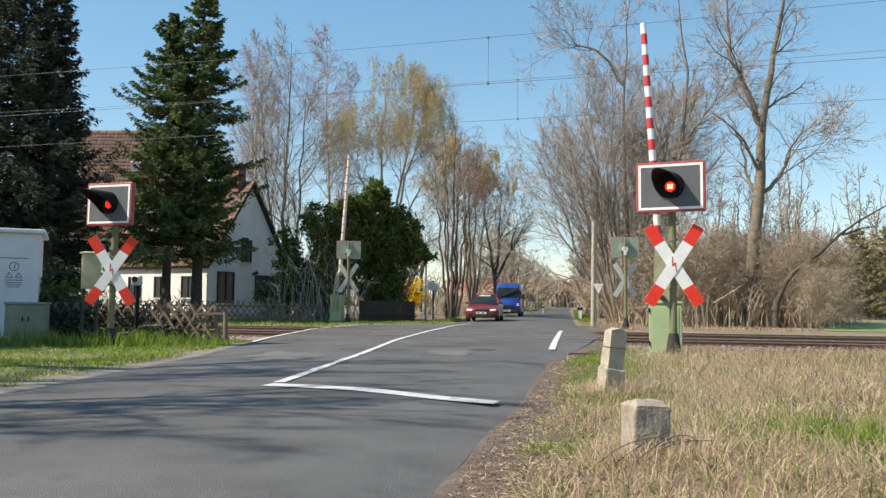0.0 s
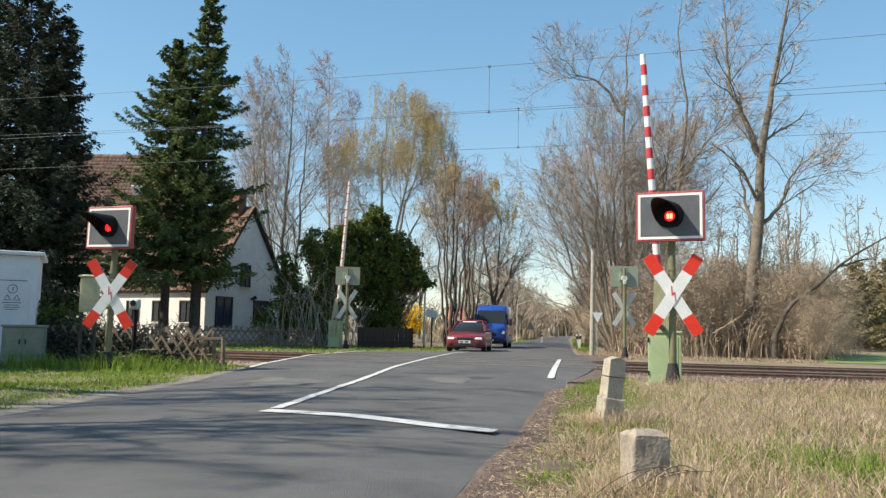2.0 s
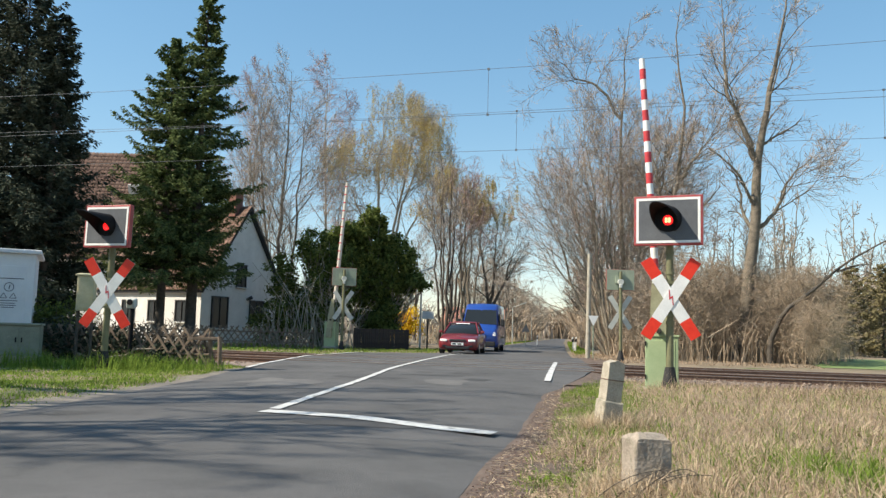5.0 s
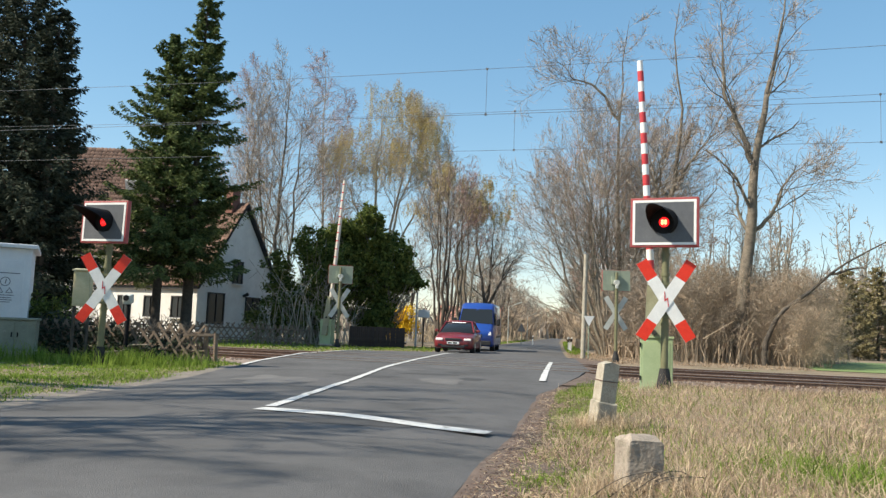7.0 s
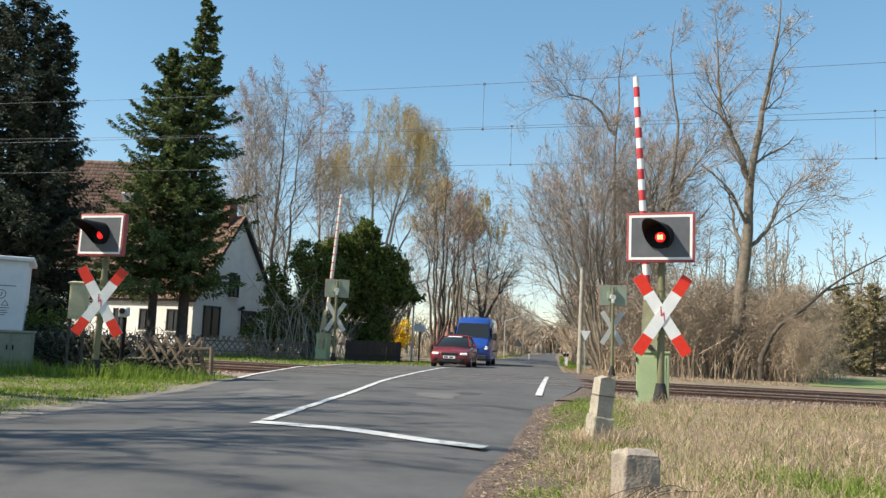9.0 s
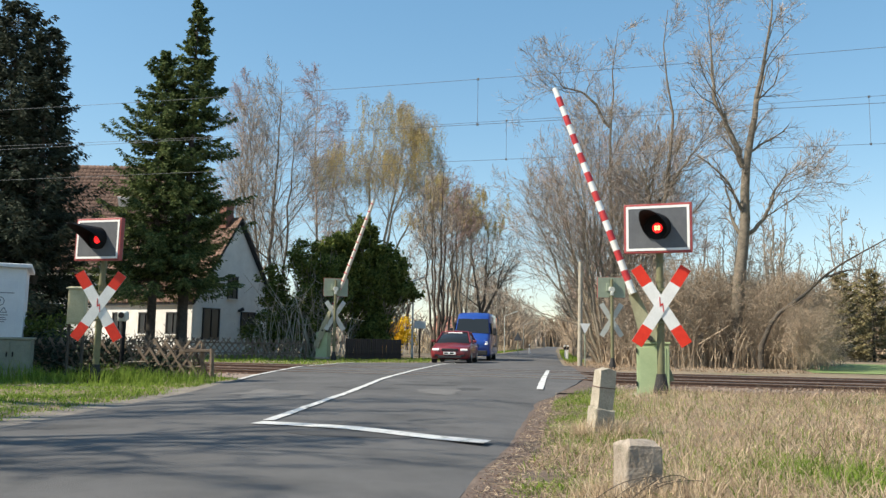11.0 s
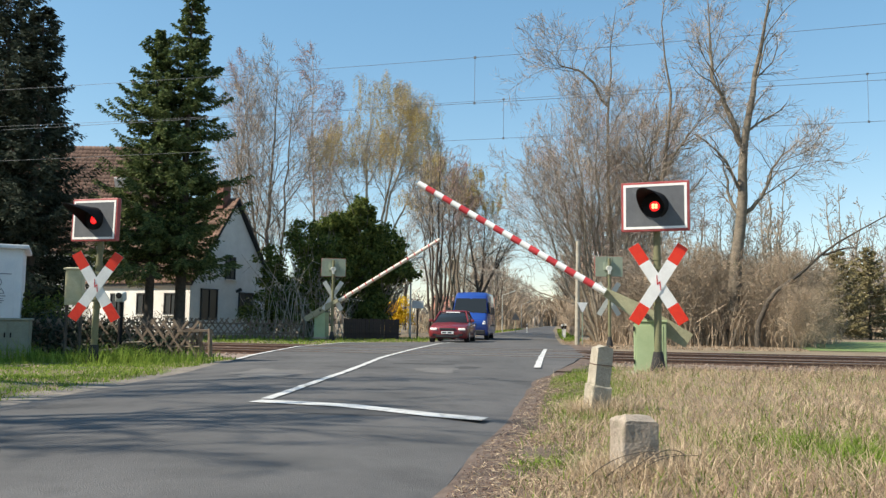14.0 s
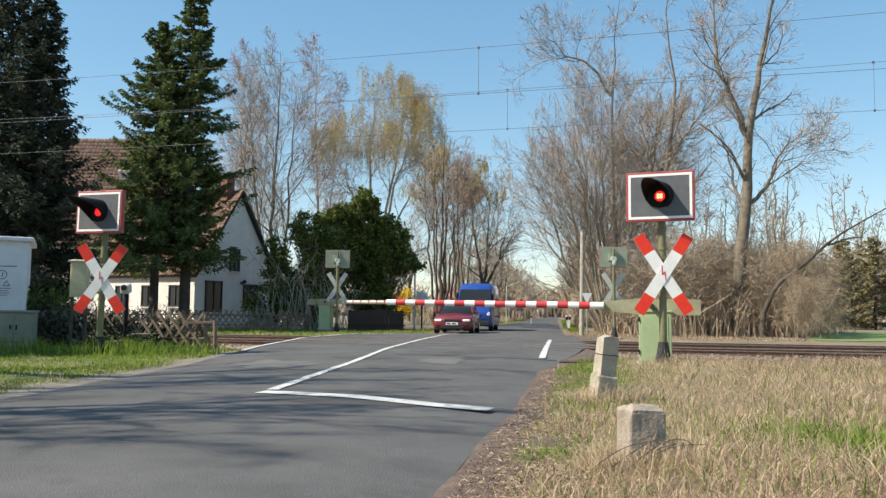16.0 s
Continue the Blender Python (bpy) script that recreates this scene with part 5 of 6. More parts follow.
def make_van():
    base = thing("van", pose(2.54, 46, 0.02), "blue high-roofed delivery van with lit headlights behind the car", "van")
    bm = mk()

    def tall(hw, z0, z1, top):
        r = [(hw - 0.05, z0), (hw, z0 + 0.15), (hw, z0 + (z1 - z0) * 0.45), (hw - (hw - top) * 0.7, z1 - 0.22), (top, z1 - 0.06), (top - 0.12, z1)]
        return r + [(0, z1 + 0.03)] + [(-x, z) for x, z in r[::-1]] + [(0, z0)]
    loft(bm, [(0.0, tall(0.86, 0.4, 0.98, 0.8)), (0.12, tall(0.96, 0.28, 1.08, 0.88)), (0.55, tall(0.99, 0.25, 1.25, 0.9)), (0.85, tall(0.99, 0.25, 1.42, 0.9)),
              (1.55, tall(0.99, 0.25, 2.25, 0.82)), (1.95, tall(0.99, 0.25, 2.48, 0.84)), (5.4, tall(0.99, 0.25, 2.52, 0.86)), (5.55, tall(0.96, 0.3, 2.46, 0.84))])
    body = part("body", bm, VAN_BLUE, base, "blue painted body", True)
    bm = mk()
    vs = [bm.verts.new(p) for p in ((-0.86, 0.83, 1.36), (0.86, 0.83, 1.36), (0.78, 1.5, 2.12), (-0.78, 1.5, 2.12))]
    bm.faces.new(vs)
    o = bmesh.ops.extrude_face_region(bm, geom=bm.faces[:])
    bmesh.ops.translate(bm, vec=(0, -0.045, 0.045), verts=[g for g in o["geom"] if isinstance(g, bmesh.types.BMVert)])
    bmesh.ops.recalc_face_normals(bm, faces=bm.faces)
    part("windscreen", bm, CAR_GLASS, base, "dark windscreen")
    for s in (-1, 1):
        bm = mk()
        box(bm, (s * 0.955, 1.65, 1.66), (0.06, 0.8, 0.6), pose(0, 0, 0, 0, -s * 5, 0), bevel=0.02)
        part("side_window", bm, CAR_GLASS, base)
        bm = mk()
        box(bm, (s * 0.77, 0.1, 0.88), (0.16, 0.2, 0.19), pose(0, 0, 0, -20, 0, s * 18), bevel=0.04)
        part("headlight", bm, HEADLIGHT if s > 0 else CAR_GLASS, base, "large headlight")
        bm = mk()
        box(bm, (s * 1.13, 1.05, 1.5), (0.2, 0.14, 0.36), bevel=0.04)
        part("mirror", bm, PLASTIC, base, "black wing mirror")
        bm = mk()
        box(bm, (s * 0.995, 3.6, 0.75), (0.02, 3.2, 0.09), bevel=0.005)
        part("rub_strip", bm, PLASTIC, base)
    bm = mk()
    box(bm, (0, -0.005, 0.42), (1.7, 0.1, 0.24), bevel=0.04)
    part("bumper", bm, PLASTIC, base, "dark plastic bumper")
    bm = mk()
    box(bm, (0, -0.01, 0.78), (0.8, 0.06, 0.2), bevel=0.03)
    part("grille", bm, PLASTIC, base, "black radiator grille")
    bm = mk()
    box(bm, (0, -0.062, 0.45), (0.52, 0.015, 0.11), bevel=0.003)
    plate = part("number_plate", bm, PLATE, base, "white plate with plain dark bars")
    bm = mk()
    box(bm, (0, -0.071, 0.45), (0.38, 0.004, 0.05))
    part("bar", bm, BLACK, plate)
    bm = mk()
    rod(bm, (-0.5, 0.78, 1.36), (0.2, 0.86, 1.5), 0.014, n=6)
    part("wiper", bm, PLASTIC, base)
    wheels(base, 0.86, 0.95, 4.4, 0.34, 0.22)
    return base


car, van = make_sedan(), make_van()

# ---- stones, cabinets, hut ----


def worn(bm, amount, seed, cuts=3):
    bmesh.ops.subdivide_edges(bm, edges=bm.edges[:], cuts=cuts, use_grid_fill=True)
    for v in bm.verts:
        v.co += noise.noise_vector(v.co * 9 + Vector((seed, 0, 0))) * amount
    return bm


def boundary_stone():
    ob = thing("boundary_stone", pose(1.14, 4.66, -0.03, 0, 2, 8), "squat weathered concrete boundary stone in dry grass", "stone post", "stone posts")
    bm = mk()
    box(bm, (0, 0, 0.155), (0.21, 0.21, 0.45), bevel=0.012)
    loft(bm, [(-0.104, [(-0.104, 0.37), (0.104, 0.37), (0.092, 0.385), (-0.092, 0.385)]), (-0.05, [(-0.104, 0.37), (0.104, 0.37), (0.08, 0.405), (-0.08, 0.405)]), (0.06, [(-0.104, 0.37), (0.104, 0.37), (0.08, 0.405), (-0.08, 0.405)]), (0.104, [(-0.104, 0.37), (0.104, 0.37), (0.092, 0.385), (-0.092, 0.385)])])
    part("stone", worn(bm, 0.016, 3), STONE, ob, smooth=False)


def concrete_post():
    ob = thing("concrete_post", pose(1.625, 8.05, 0.0, 3, 5.5, 14), "leaning grey concrete marker post with thicker foot", "stone post", "stone posts")
    bm = mk()
    box(bm, (0, 0, 0.04), (0.2, 0.19, 0.52), bevel=0.012)
    part("foot", worn(bm, 0.012, 5, 2), CONCRETE, ob)
    bm = mk()
    loft(bm, [(-0.08, [(-0.085, 0.2), (0.085, 0.2), (0.08, 0.67), (0.0, 0.69), (-0.08, 0.66)]), (0.08, [(-0.085, 0.2), (0.085, 0.2), (0.08, 0.67), (0.0, 0.69), (-0.08, 0.66)])])
    part("shaft", worn(bm, 0.009, 8, 2), CONCRETE, ob)
    bm = mk()
    box(bm, (0, 0, 0.5), (0.18, 0.172, 0.008))
    part("wire_loop", bm, STEEL_RUST, ob)


HUT_WHITE = surface("pale_painted_metal", (0.6, 0.63, 0.67), (0.74, 0.76, 0.78), 2, 0.5, 0, 0.1, 40, (0.5, 0.5, 0.48), 3, 0.66)
CAB_GREY = surface("grey_green_cabinet", (0.15, 0.165, 0.13), (0.25, 0.27, 0.215), 2.5, 0.6, 0, 0.15, 50, (0.36, 0.36, 0.3), 3, 0.6)
CREAM = surface("cream_paint", (0.42, 0.38, 0.22), (0.6, 0.55, 0.36), 3, 0.6, 0, 0.1, 50, (0.3, 0.26, 0.16), 4, 0.62)
INK = surface("dark_lettering", (0.05, 0.06, 0.09), (0.1, 0.11, 0.14), 5, 0.6, 0, 0)


def equipment_hut():
    ob = thing("equipment_hut", pose(-9.62, 19.5, 0, 0, 0, 24), "white sheet-metal equipment hut with pale roof on the verge", "hut")
    bm = mk()
    box(bm, (-1.5, 1.1, 1.25), (3.0, 2.2, 2.5), bevel=0.01)
    wall = part("wall", bm, HUT_WHITE, ob)
    bm = mk()
    box(bm, (-1.5, 1.1, 2.545), (3.24, 2.44, 0.1), bevel=0.02)
    part("roof", bm, HUT_WHITE, ob, "flat roof slab with overhang")
    bm = mk()
    box(bm, (-0.62, -0.012, 1.2), (0.95, 0.03, 2.0), bevel=0.006)
    door = part("door", bm, HUT_WHITE, ob)
    bm = mk()
    box(bm, (-1.0, -0.04, 1.05), (0.14, 0.04, 0.03), bevel=0.008)
    part("handle", bm, BLACK, door)
    bm = mk()
    box(bm, (-0.62, -0.03, 1.9), (0.8, 0.006, 0.018))
    part("trim_line", bm, INK, door)
    bm = mk()
    for k in range(20):
        a, b = k * math.pi / 10, (k + 1) * math.pi / 10
        rod(bm, (-0.52 + 0.1 * math.cos(a), -0.03, 1.7 + 0.1 * math.sin(a)), (-0.52 + 0.1 * math.cos(b), -0.03, 1.7 + 0.1 * math.sin(b)), 0.008, n=6)
    rod(bm, (-0.52, -0.03, 1.65), (-0.50, -0.03, 1.75), 0.01, n=6)
    part("round_sign", bm, INK, door)
    for x in (-0.62, -0.42):
        bm = mk()
        for a, b in (((-0.07, 1.44), (0.07, 1.44)), ((0.07, 1.44), (0, 1.56)), ((0, 1.56), (-0.07, 1.44))):
            rod(bm, (x + a[0], -0.03, a[1]), (x + b[0], -0.03, b[1]), 0.007, n=6)
        part("triangle_sign", bm, INK, door)
    for z, w in ((1.38, 0.4), (1.32, 0.3), (1.27, 0.34), (1.22, 0.26)):
        bm = mk()
        box(bm, (-0.52, -0.03, z), (w, 0.005, 0.016))
        part("text_bar", bm, INK, door)


def switch_cabinet():
    ob = thing("switch_cabinet", pose(-8.78, 17.4, -0.03, 0, 0, 20), "grey-green electrical switch cabinet standing in grass", "cabinet")
    bm = mk()
    box(bm, (0, 0, 0.1), (0.82, 0.7, 0.24), bevel=0.01)
    part("plinth", bm, CONCRETE, ob)
    bm = mk()
    box(bm, (0, 0, 0.52), (0.78, 0.64, 0.66), bevel=0.012)
    part("body", bm, CAB_GREY, ob)
    bm = mk()
    box(bm, (0, 0, 0.875), (0.84, 0.72, 0.05), bevel=0.015)
    part("lid", bm, CAB_GREY, ob)
    for x in (-0.16, 0.16):
        bm = mk()
        box(bm, (x * 1.15, -0.326, 0.53), (0.34, 0.014, 0.58), bevel=0.004)
        door = part("door", bm, CAB_GREY, ob)
        bm = mk()
        box(bm, (x * 0.35, -0.34, 0.55), (0.025, 0.02, 0.1), bevel=0.004)
        part("handle", bm, BLACK, door)


def post_box():
    ob = thing("relay_box", pose(-7.98, 18.6, 0, 0, 0, 12), "cream equipment box on two posts beside the fence", "equipment box")
    bm = mk()
    box(bm, (0, 0, 1.58), (0.36, 0.34, 0.8), bevel=0.012)
    part("case", bm, CREAM, ob)
    bm = mk()
    box(bm, (0, 0, 2.0), (0.44, 0.42, 0.04), pose(0, 0, 0, 6, 0, 0), bevel=0.01)
    part("lid", bm, CREAM, ob)
    bm = mk()
    box(bm, (0.01, -0.178, 1.58), (0.3, 0.016, 0.7), bevel=0.004)
    part("door", bm, CREAM, ob)
    for x in (-0.15, 0.15):
        bm = mk()
        rod(bm, (x, 0, -0.1), (x, 0, 1.2), 0.035, n=10)
        part("post", bm, BARK_DARK, ob)


def flood_lamp():
    ob = thing("monitor_lamp", pose(-7.2, 19.35, 0), "small pale lamp head on a dark post among brambles", "lamp")
    bm = mk()
    rod(bm, (0, 0, -0.1), (0, 0, 1.3), 0.05, n=10)
    part("post", bm, BLACK, ob)
    bm = mk()
    box(bm, (0, -0.05, 1.4), (0.2, 0.24, 0.22), pose(0, 0, 0, 12, 0, 0), bevel=0.03)
    head = part("head", bm, BACK_WHITE, ob)
    bm = mk()
    rod(bm, (0, -0.19, 1.42), (0, -0.2, 1.42), 0.07, n=14)
    part("lens", bm, BLACK, head)


boundary_stone()
concrete_post()


def bramble_runners():
    ob = thing("bramble", pose(1.12, 4.45, 0), "thin dark bramble runners across a concrete stone", "bramble")
    rng = random.Random(12)
    for k in range(9):
        a = Vector((rng.uniform(-0.4, 0.0), rng.uniform(-0.12, 0.0), 0.02))
        b = Vector((rng.uniform(0.05, 0.5), rng.uniform(-0.1, 0.08), rng.uniform(0.05, 0.25)))
        top = (a + b) / 2 + Vector((rng.uniform(-0.1, 0.1), 0, rng.uniform(0.03, 0.2)))
        pts = [a * (1 - t) ** 2 + top * 2 * t * (1 - t) + b * t * t for t in [i / 9 for i in range(10)]]
        rapid("runner", *bole(np.array([tuple(p) for p in pts]), (0.003, 0.0022), 5), BARK_DARK, ob)


bramble_runners()
equipment_hut()
switch_cabinet()
post_box()
flood_lamp()

# ---- fences ----
FENCE_WOOD = surface("weathered_fence_wood", (0.1, 0.072, 0.052), (0.25, 0.19, 0.14), 5, 0.9, 0, 0.4, 40)
BOARD_DARK = surface("dark_stained_boards", (0.02, 0.018, 0.017), (0.055, 0.048, 0.042), 5, 0.85, 0, 0.3, 40)


def lattice_fence(a, b, height, label, pitch=0.27, post_every=2.2):
    a, b = Vector((*a, 0)), Vector((*b, 0))
    d = b - a
    n = int(d.length / pitch)
    ob = thing("lattice_fence", Matrix.Translation(a) @ pose(0, 0, 0, 0, 0, math.degrees(math.atan2(d.y, d.x))), label, "fence", "lattice fences")
    bm = mk()
    box(bm, (0, 0, 0), (0.06, 0.022, height * 1.22), bevel=0.006)
    first = part("slat", bm, FENCE_WOOD, ob)
    rng = random.Random(n)
    k = 0
    for i in range(n):
        for s in (-1, 1):
            sl = first if k == 0 else bpy.data.objects.new("slat", first.data)
            if k:
                scene.collection.objects.link(sl)
                sl.parent = ob
            sl.matrix_basis = pose(i * pitch, s * 0.014, height * 0.52 + rng.uniform(-0.03, 0.03), 0, s * 36 + rng.uniform(-3, 3), 0)
            k += 1
    for z in (0.3, 0.78):
        bm = mk()
        rod(bm, (0, 0.05, height * z), (d.length, 0.05, height * z), 0.028, n=8)
        part("rail", bm, FENCE_WOOD, ob)
    m = max(2, int(d.length / post_every) + 1)
    for i in range(m):
        bm = mk()
        rod(bm, (i * d.length / (m - 1), 0.1, -0.1), (i * d.length / (m - 1), 0.1, height * 0.95), 0.05, 0.045, 10)
        part("post", bm, FENCE_WOOD, ob)


lattice_fence((-9.6, 19.9), (-5.3, 19.1), 0.86, "brown weathered lattice fence overgrown with brambles")
lattice_fence((-15.5, 36.6), (-5.9, 39.6), 0.95, "grey-brown lattice fence before the garden")


def gate_post():
    ob = thing("wooden_post", pose(-5.02, 19.1, 0, 0, -2, 0), "short wooden post with a rail stub beside the track", "post")
    bm = mk()
    rod(bm, (0, 0, -0.1), (0, 0, 0.68), 0.05, 0.05, 10)
    part("post", bm, FENCE_WOOD, ob)
    bm = mk()
    box(bm, (-0.35, 0, 0.64), (0.8, 0.05, 0.06), bevel=0.008)
    part("rail", bm, FENCE_WOOD, ob)


gate_post()


def board_fence():
    a, b = Vector((-4.1, 40.9, 0)), Vector((-1.35, 43.4, 0))
    d = b - a
    ob = thing("board_fence", Matrix.Translation(a) @ pose(0, 0, 0, 0, 0, math.degrees(math.atan2(d.y, d.x))), "dark stained close-boarded garden fence", "fence")
    bm = mk()
    box(bm, (0, 0, 0.52), (0.115, 0.022, 1.06), bevel=0.004)
    first = part("board", bm, BOARD_DARK, ob)
    n = int(d.length / 0.125)
    for i in range(n):
        o = first if i == 0 else bpy.data.objects.new("board", first.data)
        if i:
            scene.collection.objects.link(o)
            o.parent = ob
        o.matrix_basis = pose(i * 0.125, random.uniform(-0.006, 0.006), random.uniform(-0.02, 0.02), 0, random.uniform(-0.6, 0.6), 0)
    for z in (0.25, 0.8):
        bm = mk()
        box(bm, (d.length / 2, 0.04, z), (d.length, 0.04, 0.07))
        part("rail", bm, BOARD_DARK, ob)


board_fence()

# ---- houses ----
RENDER_WHITE = surface("white_render", (0.62, 0.6, 0.56), (0.8, 0.78, 0.74), 1.2, 0.9, 0, 0.3, 60, (0.5, 0.48, 0.44), 0.8, 0.6)
ROOF_TILE = surface("brown_roof_tile", (0.12, 0.07, 0.05), (0.25, 0.15, 0.11), 3, 0.8, 0, 0.3, 40, (0.12, 0.1, 0.08), 1.2, 0.6, island=0.22)
BRICK = surface("red_chimney_brick", (0.13, 0.06, 0.045), (0.25, 0.12, 0.09), 6, 0.9, 0, 0.3, 40)
DARK_TRIM = surface("dark_verge_board", (0.02, 0.02, 0.022), (0.05, 0.05, 0.052), 4, 0.7, 0, 0.1)
PANE = glass("house_pane", (0.03, 0.035, 0.04))
FRAME_WHITE = surface("window_frame_paint", (0.6, 0.6, 0.58), (0.75, 0.75, 0.73), 4, 0.5, 0, 0)


def tile_slope(parent, p0, along, down, wide, long):
    """Rows of slightly tilted tiles over one roof slope, p0 at the ridge's start."""
    a, d = Vector(along).normalized(), Vector(down).normalized()
    up = a.cross(d).normalized()
    if up.z < 0:
        up = -up
    rng = random.Random(int(long * 100))
    v, f = [], []
    rows, cols = int(long / 0.32), int(wide / 0.26)
    for r in range(rows):
        for c in range(cols):
            o = Vector(p0) + a * (c + 0.5) * (wide / cols) + d * (r + 0.5) * (long / rows) + up * (0.03 + rng.uniform(0, 0.008))
            k = len(v)
            for s, t, h in ((-1, -1, 0), (0, -1, 0.035), (1, -1, 0), (1, 1, 0.045), (0, 1, 0.08), (-1, 1, 0.045)):
                v.append(tuple(o + a * s * 0.125 + d * t * 0.19 + up * h))
            v.append(tuple(o - a * 0.125 + d * 0.19))
            v.append(tuple(o + a * 0.125 + d * 0.19))
            f += [(k, k + 1, k + 4, k + 5), (k + 1, k + 2, k + 3, k + 4), (k + 5, k + 4, k + 3, k + 7), (k + 5, k + 7, k + 6, k + 6)]
    f = [q for q in f if len(set(q)) == 4]
    ob = rapid("roof_tiles", v, f, ROOF_TILE, parent, "brown clay roof tiles in rows")
    tagged(ob, kind="stuff")


def window_in(parent, c, size, normal_turn):
    """A window whose outer face looks along local -y before normal_turn."""
    m = Matrix.Translation(c) @ pose(0, 0, 0, 0, 0, normal_turn)
    w, h = size
    bm = mk()
    for x, z, sx, sz in ((0, h / 2, w + 0.1, 0.07), (0, -h / 2, w + 0.1, 0.07), (-w / 2, 0, 0.07, h), (w / 2, 0, 0.07, h), (0, 0, 0.05, h)):
        box(bm, (x, -0.03, z), (sx, 0.1, sz))
    ob = part("window", bm, DARK_TRIM, parent, "small dark window")
    ob.matrix_basis = m
    bm = mk()
    box(bm, (0, -0.015, 0), (w, 0.03, h))
    part("pane", bm, PANE, ob)
    bm = mk()
    box(bm, (0, -0.09, -h / 2 - 0.06), (w + 0.2, 0.16, 0.05))
    part("sill", bm, FRAME_WHITE, ob)


def gabled_block(parent, w, l, eave, ridge, over=0.35, tiles=(1, 1)):
    """Walls with gables at both ends of local y, roof slabs with verge boards."""
    bm = mk()
    prism(bm, [(-w / 2, 0), (w / 2, 0), (w / 2, eave), (0, ridge - 0.06), (-w / 2, eave)], 0, l)
    wall = part("wall", bm, RENDER_WHITE, parent, "white rendered wall")
    rise = ridge - eave
    slope = math.hypot(w / 2, rise)
    for s in (-1, 1):
        bm = mk()
        k = (slope + over) / slope
        ex, ez = s * w / 2 * k, ridge - rise * k
        pr = [(0, ridge), (ex, ez), (ex, ez + 0.14), (0, ridge + 0.16)]
        prism(bm, pr if s < 0 else pr[::-1], -over, l + over)
        roof = part("roof", bm, DARK_TRIM, parent, "tiled roof slope with dark verge")
        if tiles[0 if s < 0 else 1]:
            tile_slope(roof, (0, -over, ridge + 0.16), (0, 1, 0), (s * w / 2, 0, -rise), l + 2 * over, slope + over)
    return wall


def make_house():
    ob = thing("house", pose(-11.35, 48, 0, 0, 0, 60), "white rendered house with steep brown tiled roof and gable", "house")
    gabled_block(ob, 6.6, 8.2, 3.0, 7.85, 0.3, (1, 0))
    bm = mk()
    box(bm, (-0.3, 0.75, 8.15), (0.62, 0.62, 1.5), bevel=0.01)
    ch = part("chimney", bm, BRICK, ob, "red brick chimney")
    bm = mk()
    box(bm, (-0.3, 0.75, 8.93), (0.72, 0.72, 0.08), bevel=0.01)
    part("cap", bm, CONCRETE, ch)
    window_in(ob, (-0.3, -0.02, 3.9), (0.7, 1.25), 0)
    window_in(ob, (1.1, -0.02, 1.9), (1.15, 1.2), 0)
    window_in(ob, (-1.9, -0.02, 1.75), (1.2, 1.7), 0)
    for y in (1.4, 3.6, 5.8):
        window_in(ob, (-3.32, y, 1.75), (0.95, 1.15), -90)
    bm = mk()
    rod(bm, (0.2, -0.06, 2.55), (0.45, -0.25, 2.7), 0.07, 0.11, 10)
    part("wall_lamp", bm, DARK_TRIM, ob)
    ob = thing("house", pose(-17.9, 56.5, 0, 0, 0, 90), "larger house with brown tiled roof behind the conifers", "house")
    gabled_block(ob, 9.0, 11.0, 5.2, 12.6, 0.35, (1, 0))
    bm = mk()
    box(bm, (-2.2, 2.6, 9.9), (0.1, 0.8, 0.7), pose(0, 0, 0, 0, -30, 0))
    part("roof_light", bm, FRAME_WHITE, ob, "pale roof hatch")
    # orange-roofed house far down the road
    ob = thing("house", pose(6.0, 128, 0, 0, 0, 80), "distant low house of orange-red brick", "house")
    bm = mk()
    prism(bm, [(-4, 0), (4, 0), (4, 2.4), (0, 4.9), (-4, 2.4)], -4.5, 4.5)
    part("wall", bm, BRICK, ob)
    for s in (-1, 1):
        bm = mk()
        pr = [(0, 4.95), (s * 4.4, 2.15), (s * 4.4, 2.3), (0, 5.1)]
        prism(bm, pr if s < 0 else pr[::-1], -4.9, 4.9)
        part("roof", bm, surface("orange_tile", (0.3, 0.13, 0.09), (0.42, 0.21, 0.15), 3, 0.8), ob)


make_house()

# ---- signs and lamps along the road ----


def triangle_sign():
    ob = thing("yield_sign", pose(6.78, 35.7, 0), "small white triangular sign on a post beyond the tracks", "road sign")
    bm = mk()
    rod(bm, (0, 0.04, -0.1), (0, 0.04, 1.8), 0.025, n=8)
    part("post", bm, GREY_GREEN, ob)
    bm = mk()
    prism(bm, [(-0.23, 1.86), (0.23, 1.86), (0.02, 1.44), (-0.02, 1.44)], -0.012, 0.012)
    part("plate", bm, WHITE, ob)


def board_sign(x, y, z, w, h):
    ob = thing("sign", pose(x, y, 0), "white rectangular sign board on a dark post", "road sign")
    bm = mk()
    rod(bm, (0, 0.03, -0.1), (0, 0.03, z + h / 2 + 0.1), 0.05, n=8)
    part("post", bm, BARK_DARK, ob)
    bm = mk()
    box(bm, (0, -0.06, z), (w, 0.02, h), bevel=0.004)
    part("plate", bm, WHITE, ob)


